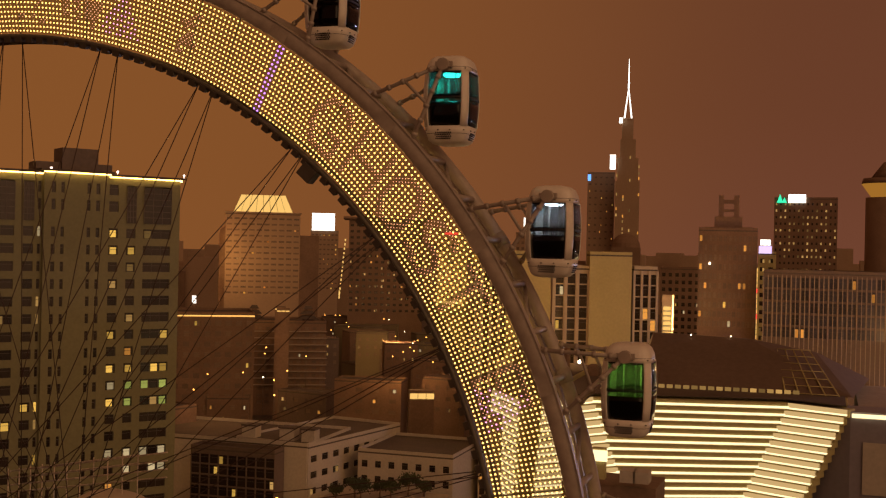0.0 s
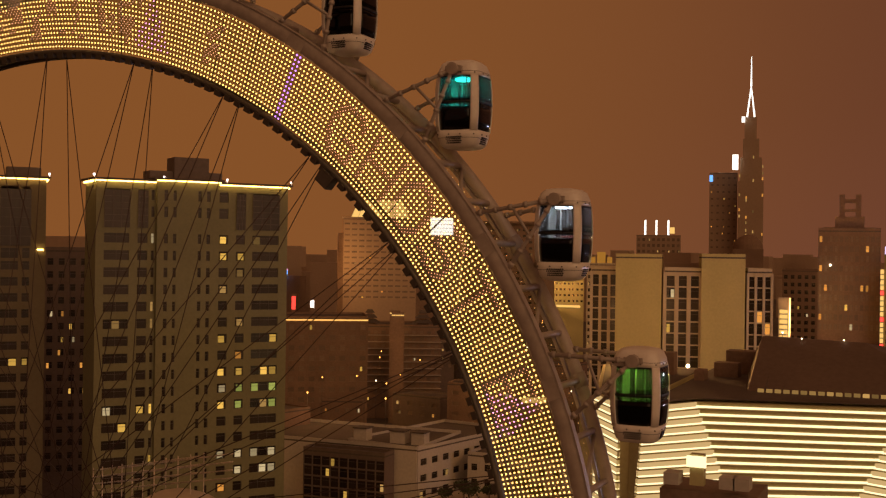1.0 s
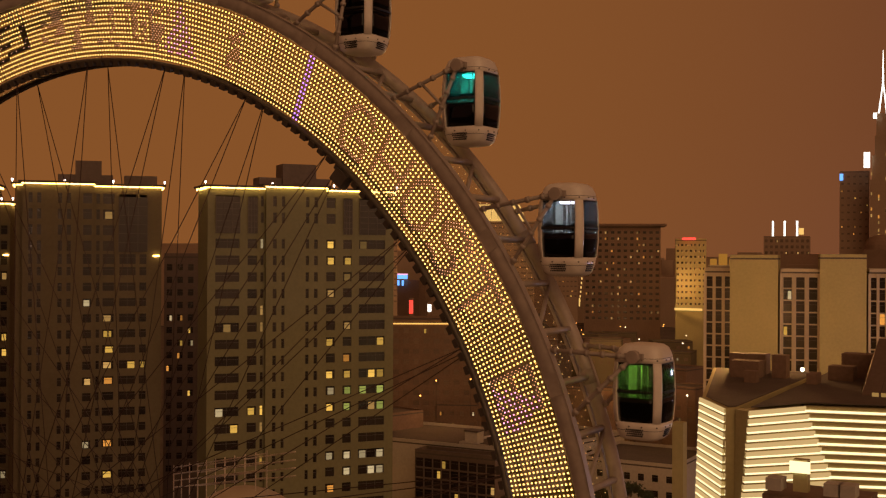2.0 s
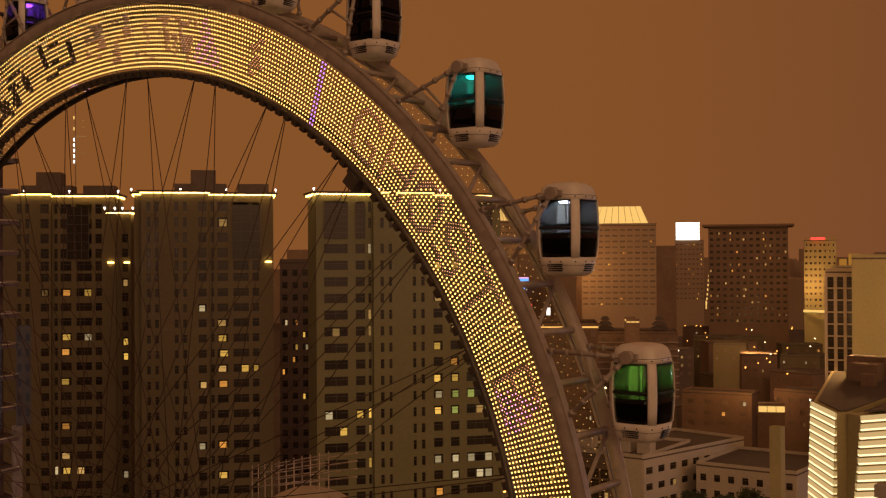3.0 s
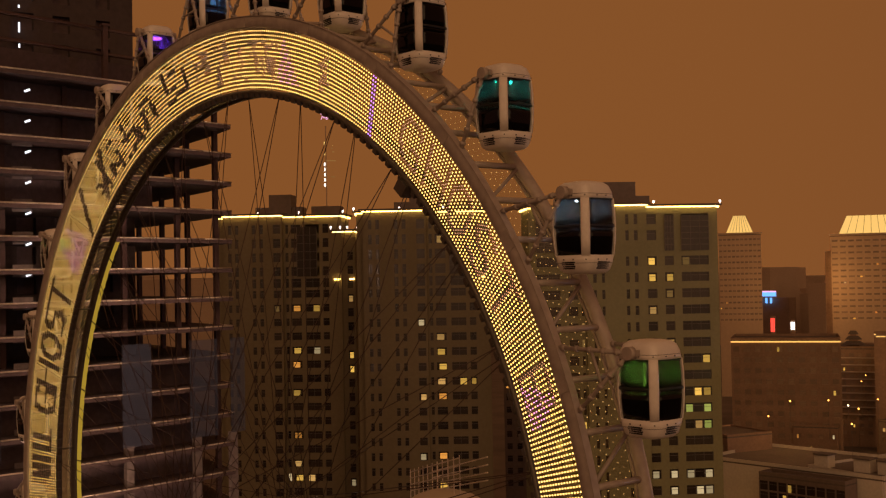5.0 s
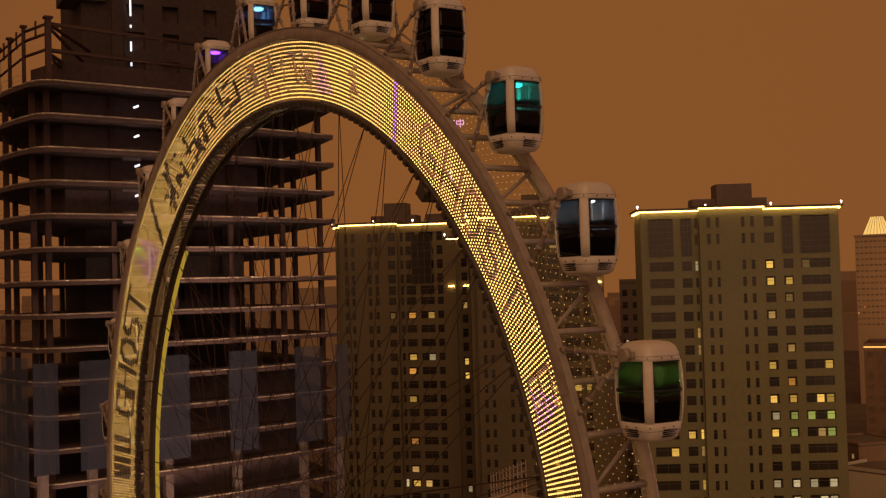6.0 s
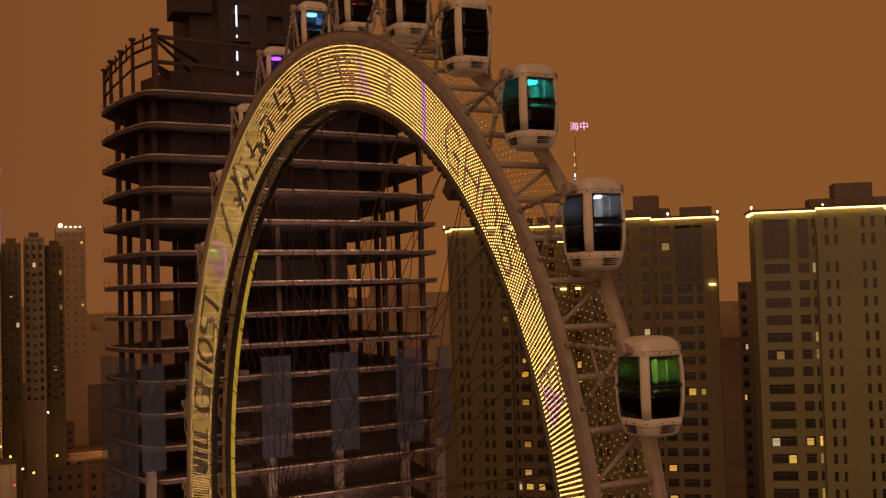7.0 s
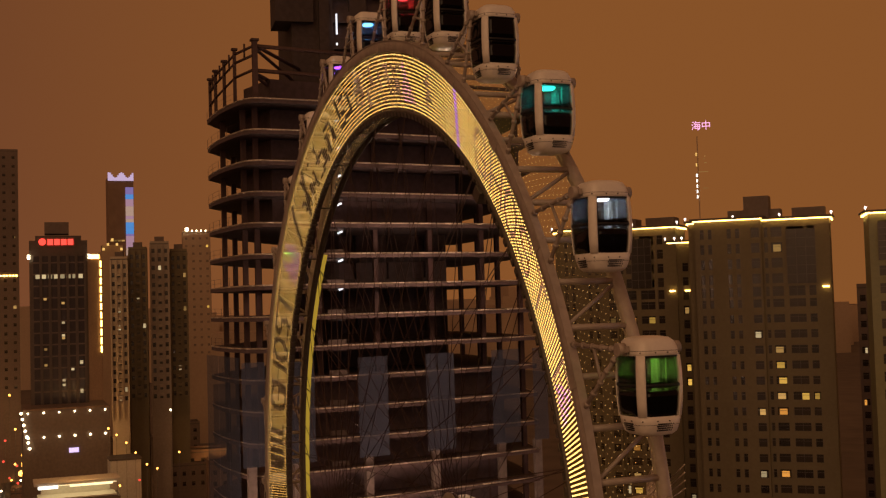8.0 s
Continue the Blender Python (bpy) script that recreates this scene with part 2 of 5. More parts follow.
# letters as strokes in a unit box, x along the rim, y outward
LETTERS = {
    "W": ((0, 1, 0.2, 0), (0.2, 0, 0.5, 0.7), (0.5, 0.7, 0.8, 0), (0.8, 0, 1, 1)),
    "I": ((0.5, 0, 0.5, 1),),
    "L": ((0.1, 1, 0.1, 0), (0.1, 0, 0.9, 0)),
    "G": ((1, 0.85, 0.7, 1), (0.7, 1, 0.3, 1), (0.3, 1, 0, 0.7), (0, 0.7, 0, 0.3), (0, 0.3, 0.3, 0), (0.3, 0, 1, 0), (1, 0, 1, 0.45), (1, 0.45, 0.55, 0.45)),
    "H": ((0, 0, 0, 1), (1, 0, 1, 1), (0, 0.5, 1, 0.5)),
    "O": ((0.3, 1, 0.7, 1), (0.7, 1, 1, 0.7), (1, 0.7, 1, 0.3), (1, 0.3, 0.7, 0), (0.7, 0, 0.3, 0), (0.3, 0, 0, 0.3), (0, 0.3, 0, 0.7), (0, 0.7, 0.3, 1)),
    "S": ((1, 0.9, 0.7, 1), (0.7, 1, 0.25, 1), (0.25, 1, 0, 0.75), (0, 0.75, 0.25, 0.5), (0.25, 0.5, 0.75, 0.5), (0.75, 0.5, 1, 0.25), (1, 0.25, 0.75, 0), (0.75, 0, 0, 0.08)),
    "T": ((0, 1, 1, 1), (0.5, 1, 0.5, 0)),
    "E": ((0, 0, 0, 1), (0, 1, 1, 1), (0, 0.5, 0.8, 0.5), (0, 0, 1, 0)),
    "/": ((0, 0, 1, 1),),
}
ROWS_LED, COLS_LED = 15, 846
ROW_UP, COL_UP = ROWS_LED / 15, COLS_LED / 846
dark_cells, faint_cells = set(), set()


def led_text(words, start_deg, step, wide, low, tall, cells):
    """Dims lamps along the strokes of letters, read clockwise with their tops outward."""
    col = (-start_deg % 360) / 360 * COLS_LED
    for ch in words:
        for x0, y0, x1, y1 in LETTERS[ch]:
            for k in range(41):
                f = k / 40
                c, rw = int(col + wide * COL_UP * (x0 + (x1 - x0) * f)), int(round((low + tall * (y0 + (y1 - y0) * f)) * ROW_UP))
                for dc in range(2 if cells is dark_cells else 1):
                    for dr in range(1):
                        cells.add(((c + dc) % COLS_LED, rw + dr))
        col += step * COL_UP


led_text("GHOST", 51.6, 11.4, 8, 2, 10, faint_cells)
led_text("E", 23.0, 10, 8, 2, 10, faint_cells)
led_text("WILL", 179.0, 4.7, 3.6, 3, 9, dark_cells)
led_text("GHOST", 168.8, 10.6, 8, 2.5, 10, dark_cells)
led_text("//", 135.5, 19, 9, 1, 12, dark_cells)
# signs too fine to read: blocks of uneven bars
sign_rng = random.Random(31)


def sign_block(deg, wide, cells, share):
    """Bars across and along the rim within a block, none of them a letter."""
    c0 = int((-deg % 360) / 360 * COLS_LED) - wide // 2
    for k in range(4):
        low, left = sign_rng.randint(2, 11), sign_rng.randint(0, wide // 2)
        for q in range(sign_rng.randint(wide // 3, wide // 2 + 2)):
            if sign_rng.random() < share:
                cells.add(((c0 + left + q) % COLS_LED, low))
        up, col_ = sign_rng.randint(2, 7), sign_rng.randint(0, wide)
        for q in range(sign_rng.randint(3, 6)):
            for dc in range(2):
                if sign_rng.random() < share:
                    cells.add(((c0 + col_ + dc) % COLS_LED, up + q))


for deg, wide in ((126.6, 10), (121.3, 8), (115.5, 13), (109.0, 12), (101.5, 13)):
    sign_block(deg, wide, dark_cells, 0.9)
for deg, wide in ((94.0, 13), (88.5, 14), (82.5, 12), (78.0, 9), (66.5, 7)):
    sign_block(deg, wide, faint_cells, 0.6)
# faint purple emblems
violet_cells = set()
for deg, wide in ((74.5, 14), (20.4, 10), (142.0, 8), (138.4, 8)):
    c0 = (-deg % 360) / 360 * COLS_LED - wide * COL_UP / 2
    wide = int(wide * COL_UP)
    for dc in range(wide):
        for ry in range(2, 13):
            if abs(dc - wide / 2) < 0.5 + (13 - ry) * 0.5 and (dc * 7 + ry * 5) % 3:
                violet_cells.add((int(c0 + dc) % COLS_LED, ry))
purple_cols = {int((-57.6 % 360) / 360 * COLS_LED) + k for k in (0, 1)}


def lamps(cells, y0, lean, out, r, sides=6):
    """Small pointed lamps at the given cells of the band, as one mesh."""
    verts, faces = [], []
    for c, rw in cells:
        a = -2 * math.pi * c / COLS_LED
        rad = R_IN + 0.08 + rw * (R_OUT - R_IN - 0.14) / (ROWS_LED - 1)
        y = y0 + lean * (R_OUT - rad) / (R_OUT - R_IN)
        px_, pz_, n0 = rad * math.cos(a), rad * math.sin(a), len(verts)
        for k in range(sides):
            verts.append((px_ + r * math.cos(k * TAU / sides), y, pz_ + r * math.sin(k * TAU / sides)))
            faces.append((n0 + k, n0 + (k + 1) % sides, n0 + sides))
        verts.append((px_, y + out, pz_))
    me = bpy.data.meshes.new("lamp_row")
    me.from_pydata(verts, [], faces)
    return me


def lamp_part(name, me, mat, label):
    me.materials.append(mat)
    tagged(place(name, me, mat, wheel, label), kind="stuff")


every = [(c, rw) for c in range(COLS_LED) for rw in range(ROWS_LED)]
off_cells = dark_cells | faint_cells | violet_cells
lamp_part("amber_lamp_field", lamps([k for k in every if k not in off_cells and k[0] not in purple_cols], -0.02, DISH, -0.007, 0.040), LED_AMBER, "rows of small amber lamps")
lamp_part("purple_lamp_column", lamps([k for k in every if k[0] in purple_cols], -0.02, DISH, -0.03, 0.046), LED_PURPLE, "column of small purple lamps")
faint = sorted(faint_cells - dark_cells)
lamp_part("dim_lamp_field", lamps(faint + [(c + 0.5, rw + 0.5) for c, rw in faint], -0.02, DISH, -0.012, 0.020), LED_DIM, "dim lamps that spell words")
lamp_part("violet_lamp_field", lamps(sorted(violet_cells), -0.02, DISH, -0.02, 0.034), LED_VIOLET, "faint violet lamps of an emblem")
# added dark discs mask the board's glow where a sign is unlit; only specks shine out
lamp_part("dark_cap_field", lamps(sorted(dark_cells), -0.016, DISH, -0.004, 0.135), BLACK, "dark discs that mask the board's glow at unlit lamps")
lamp_part("speck_lamp_field", lamps([k for k in sorted(dark_cells) if (k[0] * 7 + k[1] * 3) % 5 < 2], -0.03, DISH, -0.01, 0.026), LED_DIM, "specks of dim pink lamps in a dark sign")
lamp_part("rear_lamp_field", lamps([k for k in every if (k[0] + k[1]) % 2 == 0], DEPTH - 0.02, -DISH, -0.01, 0.018, 5), LED_REAR, "sparse lamps of the rear rim seen through its net")

# gold film round the rear rim's inner edge; its glow paints the lamps' reflection
film_reflection = lit("gold_film", (1.0, 0.62, 0.07), 0.36)
fb_ = bmesh.new()
arc = []
for i in range(121):
    a = radians(136 + 86 * i / 120)
    rr_ = 23.86 + 0.03 * math.sin(i * 2.3) + 0.02 * math.sin(i * 5.1)
    arc.append([fb_.verts.new((rr_ * math.cos(a), DEPTH - DISH + y_, rr_ * math.sin(a))) for y_ in (0.05, 0.42)])
for f0, f1 in zip(arc, arc[1:]):
    fb_.faces.new((f0[0], f1[0], f1[1], f0[1]))
bmesh.ops.solidify(fb_, geom=fb_.faces[:], thickness=0.02)
part("light_film", fb_, film_reflection, wheel, "gold film on the rear rim's edge, lamp reflection painted as glow")

# ties between the rims
tie = bmesh.new()
rod(tie, (27.5, 0.0, 0), (27.5, DEPTH, 0), 0.13)
tie_me = mesh_of("cross_tube", tie, STEEL)
tie_in = mesh_of("inner_cross_tube", rod(bmesh.new(), (23.88, DISH, 0), (23.88, DEPTH - DISH, 0), 0.06, 6), STEEL_DARK)
half = CAB_STEP / 2
brace_me = mesh_of("diagonal_brace", rod(bmesh.new(), (27.5, 0, 0), (27.5 * math.cos(CAB_STEP / 3), DEPTH, 27.5 * math.sin(CAB_STEP / 3)), 0.085, 6), STEEL)
joint_me = mesh_of("rim_joint", rod(bmesh.new(), (27.5, 0, -0.28), (27.5, 0, 0.28), 0.31, 12), STEEL)
plate_me = mesh_of("gusset_plate", boxed(27.12, 27.62, -0.165, -0.142, -0.42, 0.42), STEEL)
knob = bmesh.new()
prism(knob, ((23.60, DISH - 0.10), (23.84, DISH - 0.16), (23.84, DISH + 0.22), (23.66, DISH + 0.2)), -0.17, 0.15)
knob_me = mesh_of("cable_lug", knob, STEEL_DARK)
post_me = mesh_of("board_rib", rod(bmesh.new(), (23.95, DISH + 0.08, 0), (27.2, 0.08, 0), 0.03, 4), STEEL_DARK)
for i in range(N_CAB * 3):
    a = CAB_FIRST + i * CAB_STEP / 3
    turn = Matrix.Rotation(-a, 4, "Y")
    place("cross_tube", tie_me, None, wheel, "", turn)
    if i % 3 == 1:
        place("diagonal_brace", brace_me, None, wheel, "", turn)
        place("inner_cross_tube", tie_in, None, wheel, "", turn)
    for k in range(3):
        place("cable_lug", knob_me, None, wheel, "", Matrix.Rotation(-a - k * CAB_STEP / 9, 4, "Y"))
    if i % 3 != 0:
        place("board_rib", post_me, None, wheel, "", turn)
    if i % 3 == 0:
        place("gusset_plate", plate_me, None, wheel, "", turn)
        place("rim_joint", joint_me, None, wheel, "", turn @ pose(0, DEPTH, 0))

# hub, axle and cable spokes
hub = bmesh.new()
rod(hub, (0, -2.2, 0), (0, DEPTH + 2.2, 0), 0.9, 24)
for yy in (-2.2, DEPTH + 1.9):
    rod(hub, (0, yy, 0), (0, yy + 0.3, 0), 1.6, 24)
part("hub", hub, STEEL, wheel, "grey steel hub drum")


def cable(da, yh, side):
    return mesh_of("cable", rod(bmesh.new(), (23.78, side, 0), (1.5 * math.cos(da), yh, 1.5 * math.sin(da)), 0.022, 5), CABLE)


cables = [cable(1.45, -2.05, DISH), cable(-1.45, -2.05, DISH), cable(1.45, DEPTH + 2.05, DEPTH - DISH), cable(-1.45, DEPTH + 2.05, DEPTH - DISH)]
for i in range(N_CAB):
    a = CAB_FIRST + (i + 0.5) * CAB_STEP
    for me in cables:
        place("cable", me, None, wheel, "", Matrix.Rotation(-a, 4, "Y"))

# the legs that carry the axle
legs = thing("wheel_support", pose(0, 0, 0), "pair of grey steel legs that carry the wheel's axle", "support")
for yy in (-3.0, DEPTH + 3.0):
    for xx in (-16, 16):
        part("leg", rod(bmesh.new(), (xx, yy * 2.2 - 1.5, 30.0), (0, yy, HUB_Z - 0.2), 0.9, 14, 0.6), STEEL, legs)
    part("bearing", boxed(-1.2, 1.2, yy - 0.5, yy + 0.5, HUB_Z - 1.2, HUB_Z + 1.2), STEEL, legs)
part("axle", rod(bmesh.new(), (0, -4.2, HUB_Z), (0, DEPTH + 4.2, HUB_Z), 0.45, 16), STEEL_DARK, legs)

# brackets from the rims out to each cabin's pivot
for yy, yp in ((0.0, DEPTH / 2 - 1.12), (DEPTH, DEPTH / 2 + 1.12)):
    head = Vector((PIVOT_R, yp, 0))
    feet = [Vector((27.5 * math.cos(0.048), yy, s * 27.5 * math.sin(0.048))) for s in (-1, 1)]
    arms = []
    for foot in feet:
        arm = rod(bmesh.new(), foot, head, 0.08, 8)
        for f in (0.12, 0.3, 0.48, 0.66, 0.84):
            c, way = foot.lerp(head, f), (head - foot).normalized() * 0.07
            rod(arm, c - way, c + way, 0.12, 8)
        arms.append(mesh_of("bracket_arm", arm, STEEL))
    strut = mesh_of("bracket_strut", rod(bmesh.new(), feet[0].lerp(head, 0.5), feet[1].lerp(head, 0.5), 0.06, 6), STEEL)
    pivot = mesh_of("pivot", rod(bmesh.new(), (PIVOT_R, yp - 0.14, 0), (PIVOT_R, yp + 0.14, 0), 0.24, 12), STEEL)
    for i in range(N_CAB):
        for me in (*arms, strut, pivot):
            place(me.name.split(".")[0], me, None, wheel, "", Matrix.Rotation(-(CAB_FIRST + i * CAB_STEP), 4, "Y"))
# a control box under the front rim
part("junction_box", boxed(23.2, 23.78, DISH - 0.25, DISH + 0.3, -0.34, 0.34), STEEL_DARK, wheel, "dark steel box under the rim").matrix_basis = Matrix.Rotation(-radians(49.2), 4, "Y")


# ---- the cabins ----
# half widths up the cabin
PROFILE = ((-1.75, 0.40), (-1.70, 0.66), (-1.58, 0.80), (-1.30, 0.89), (-1.05, 0.935), (-0.5, 0.985), (0.05, 1.0), (0.6, 0.985), (1.08, 0.945), (1.35, 0.90), (1.58, 0.80), (1.70, 0.64), (1.75, 0.36))


def half_width(z):
    for (z0, w0), (z1, w1) in zip(PROFILE, PROFILE[1:]):
        if z0 <= z <= z1:
            return w0 + (w1 - w0) * (z - z0) / (z1 - z0)
    return PROFILE[-1][1]


def outline(a, z, off=0.0):
    """A point of the cabin's rounded-square section."""
    w = half_width(z) * 0.97 + off
    c, s = math.cos(a), math.sin(a)
    k = (abs(c) ** 4.5 + abs(s) ** 4.5) ** (-1 / 4.5)
    return Vector((w * k * c, w * k * s, z))


def skin(bm, a0, a1, zs, na, off=0.0, thick=0.0, caps=False):
    """A piece of the cabin's skin between two angles, given thickness."""
    closed = abs(a1 - a0 - 2 * math.pi) < 1e-6
    count = na if closed else na + 1
    layers = []
    for o in ((off, off - thick) if thick else (off,)):
        layers.append([[bm.verts.new(outline(a0 + (a1 - a0) * i / na, z, o)) for i in range(count)] for z in zs])
    for grid in layers:
        for j in range(len(zs) - 1):
            for i in range(na):
                f = bm.faces.new((grid[j][i], grid[j][(i + 1) % count], grid[j + 1][(i + 1) % count], grid[j + 1][i]))
                f.smooth = True
    if thick:
        g, h = layers
        for j in (0, len(zs) - 1):
            for i in range(na):
                bm.faces.new((g[j][i], g[j][(i + 1) % count], h[j][(i + 1) % count], h[j][i]))
        if not closed:
            for i in (0, na):
                for j in range(len(zs) - 1):
                    bm.faces.new((g[j][i], g[j + 1][i], h[j + 1][i], h[j][i]))
    if caps:
        for grid in layers[:1]:
            bm.faces.new(grid[0][::-1])
            bm.faces.new(grid[-1])
    bmesh.ops.recalc_face_normals(bm, faces=bm.faces)
    return bm


CAB_MESH = {
    "tub": mesh_of("tub", skin(bmesh.new(), 0, TAU, [-1.75, -1.70, -1.58, -1.30, -1.03], 40, 0, 0, True), WHITE),
    "roof": mesh_of("roof", skin(bmesh.new(), 0, TAU, [1.06, 1.2, 1.35, 1.48, 1.58, 1.66, 1.70, 1.75], 40, 0, 0, True), WHITE),
    "roof_seam": mesh_of("roof_seam", skin(bmesh.new(), 0, TAU, [1.235, 1.25], 40, 0.006, 0.02), STEEL_DARK),
    "tub_seam": mesh_of("tub_seam", skin(bmesh.new(), 0, TAU, [-1.34, -1.325], 40, 0.006, 0.02), STEEL_DARK),
    "post": mesh_of("post", skin(bmesh.new(), TAU / 8 - 0.15, TAU / 8 + 0.15, [-1.05, -0.5, 0.05, 0.6, 1.08], 6, 0.02, 0.09), WHITE),
    "window": mesh_of("window", skin(bmesh.new(), -TAU / 8 + 0.13, TAU / 8 - 0.13, [0.10, 0.35, 0.6, 0.85, 1.06], 8, 0.0, 0.015), PANE_CLEAR),
    "lower_window": mesh_of("lower_window", skin(bmesh.new(), -TAU / 8 + 0.13, TAU / 8 - 0.13, [-1.04, -0.7, -0.35, -0.16], 8, 0.0, 0.015), PANE_DARK),
    "middle_strip": mesh_of("middle_strip", skin(bmesh.new(), -TAU / 8 + 0.13, TAU / 8 - 0.13, [-0.16, 0.0], 8, 0.0, 0.015), PANE_CLEAR),
    "rail": mesh_of("rail", skin(bmesh.new(), -TAU / 8 + 0.13, TAU / 8 - 0.13, [0.0, 0.10], 8, 0.012, 0.05), BLACK),
    "gasket": mesh_of("gasket", skin(bmesh.new(), 0, TAU, [1.03, 1.075], 40, 0.008, 0.03), BLACK),
    "bench": mesh_of("bench", box(boxed(-0.75, 0.75, 0.3, 0.78, -1.0, -0.55), -0.75, 0.75, -0.78, -0.3, -1.0, -0.55), SEAT),
    "pole": mesh_of("pole", rod(rod(rod(bmesh.new(), (-0.3, 0.5, -1.1), (-0.3, 0.5, 1.1), 0.03), (0.3, -0.45, -1.1), (0.3, -0.45, 1.1), 0.03), (0.36, 0.5, -1.1), (0.36, 0.5, 1.1), 0.03), WHITE),
    "ceiling_lamp": mesh_of("ceiling_lamp", rod(bmesh.new(), (0.0, 0, 0.985), (0.0, 0, 1.055), 0.30, 20, 0.36), WHITE),
}
vent = bmesh.new()
for r_ in range(4):
    for k in range(9):
        a = -0.34 + 0.085 * k + 0.042 * (r_ % 2)
        z = -1.53 + 0.075 * r_
        p, q = outline(a, z, -0.03), outline(a, z, 0.03)
        rod(vent, p, q, 0.03, 6)
CAB_MESH["vent"] = mesh_of("vent", vent, BLACK)
for name, z in (("bolt_row", -1.2), ("roof_bolt_row", 1.18)):
    bolt = bmesh.new()
    for k in range(12):
        a = TAU * (k + 0.5) / 12
        rod(bolt, outline(a, z, -0.01), outline(a, z, 0.03), 0.028, 6)
    CAB_MESH[name] = mesh_of(name, bolt, STEEL_DARK)
CAB_MESH["hanger"] = mesh_of("hanger", box(boxed(-0.13, 0.13, 0.93, 1.03, 1.06, 1.42), -0.34, 0.34, 0.95, 1.09, 1.2, 1.42), STEEL)
CAB_MESH["liner"] = mesh_of("liner", boxed(-0.62, 0.62, -0.62, 0.62, 1.06, 1.1), WHITE)


def gondola(m, lamp, label):
    g = thing("gondola", m, label, "gondola", "cabins round the wheel")
    tub, top = place("tub", CAB_MESH["tub"], None, g), place("roof", CAB_MESH["roof"], None, g)
    for name in ("tub_seam", "bench"):
        place(name, CAB_MESH[name], None, tub)
    for name in ("roof_seam", "gasket", "liner"):
        place(name, CAB_MESH[name], None, top)
    tagged(place("fastener_band", CAB_MESH["bolt_row"], None, tub), kind="stuff")
    tagged(place("fastener_band", CAB_MESH["roof_bolt_row"], None, top), kind="stuff")
    place("pole", CAB_MESH["pole"], None, g)
    for k in range(4):
        t = Matrix.Rotation(k * TAU / 4, 4, "Z")
        for name in ("post", "lower_window", "rail"):
            place(name, CAB_MESH[name], None, g, "", t)
        for name in ("window", "middle_strip"):
            place(name, CAB_MESH[name], PANE_DARK if lamp is UNLIT else None, g, "", t)
    for k in (0, TAU / 2):
        place("hanger", CAB_MESH["hanger"], None, g, "", Matrix.Rotation(k, 4, "Z"))
    for k in (0.08, -TAU / 4 - 0.08):
        tagged(place("vent", CAB_MESH["vent"], None, tub, "", Matrix.Rotation(k, 4, "Z")), kind="stuff")
    place("ceiling_lamp", CAB_MESH["ceiling_lamp"], lamp, top)
    return g


def cab_lamp(name, c, s):
    return lit("cabin_lamp_" + name, c, s)


UNLIT = SEAT
TEAL, COOL, GREEN = cab_lamp("teal", (0.02, 1.0, 0.72), 22), cab_lamp("white", (0.85, 0.9, 1.0), 22), cab_lamp("green", (0.42, 1.0, 0.10), 16)
VIOLET, BLUE, RED = cab_lamp("violet", (0.28, 0.05, 1.0), 18), cab_lamp("blue", (0.15, 0.45, 1.0), 16), cab_lamp("red", (1.0, 0.03, 0.03), 16)
CAB_LAMPS = {0: (TEAL, "teal"), -1: (UNLIT, ""), -2: (UNLIT, ""), -3: (RED, "red"), -4: (BLUE, "blue"), -5: (VIOLET, "violet"), 1: (COOL, "cool white"), 2: (GREEN, "green"), -8: (GREEN, "green")}
for i in range(N_CAB):
    k = i if i < N_CAB - 12 else i - N_CAB
    a = CAB_FIRST - k * CAB_STEP
    lamp, tint = CAB_LAMPS.get(k, (UNLIT, ""))
    word = f"white gondola cabin lit {tint} inside on the wheel" if tint else "white gondola cabin with dark glass on the wheel"
    gondola(pose(PIVOT_R * math.cos(a), DEPTH / 2, HUB_Z + PIVOT_R * math.sin(a) - 1.3) , lamp, word)


# ---- buildings ----
WALLS = {
    "cream": material("cream_render", (0.205, 0.195, 0.105), 0.85, 0, 0.5, 0.15),
    "brown": material("brown_brick", (0.21, 0.135, 0.09), 0.9, 0, 0.5, 0.25),
    "taupe": material("taupe_render", (0.165, 0.135, 0.080), 0.85, 0, 0.5, 0.15),
    "beige": material("beige_render", (0.47, 0.41, 0.19), 0.85, 0, 0.5, 0.12),
    "grey": material("grey_render", (0.34, 0.28, 0.22), 0.85, 0, 0.4, 0.2),
    "pale": material("pale_stone", (0.50, 0.42, 0.30), 0.8, 0, 0.4, 0.12),
    "dark": material("dark_cladding", (0.135, 0.095, 0.072), 0.6, 0, 0.4, 0.25),
    # haze in front of distant walls is painted into this colour
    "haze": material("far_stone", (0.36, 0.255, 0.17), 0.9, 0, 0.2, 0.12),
    "white": material("white_render", (0.46, 0.41, 0.34), 0.85, 0, 0.5, 0.15),
    "roof": material("bitumen_roof", (0.10, 0.078, 0.064), 0.9, 0, 0.5, 0.3),
}
window_cache = {}
FRAME = material("window_frame", (0.11, 0.09, 0.075), 0.6, 0.0, 1.0, 0.2)


def window_mesh(w, h, pane=None):
    pane = pane or PANE_CITY
    key = (round(w, 1), round(h, 1), pane.name)
    if key not in window_cache:
        bm = bmesh.new()
        box(bm, -w / 2, w / 2, 0.0, 0.04, 0, h)
        f = 0.07
        n = max(1, round(w / 2.2))
        for k in range(n + 1):
            x = -w / 2 + (w - f) * k / n
            box(bm, x, x + f, -0.06, -0.002, 0, h)
        box(bm, -w / 2, w / 2, -0.055, -0.002, h * 0.66, h * 0.66 + f)
        me = mesh_of("window", bm, pane)
        me.materials.append(FRAME)
        for p in me.polygons[6:]:
            p.material_index = 1
        window_cache[key] = me
    return window_cache[key]


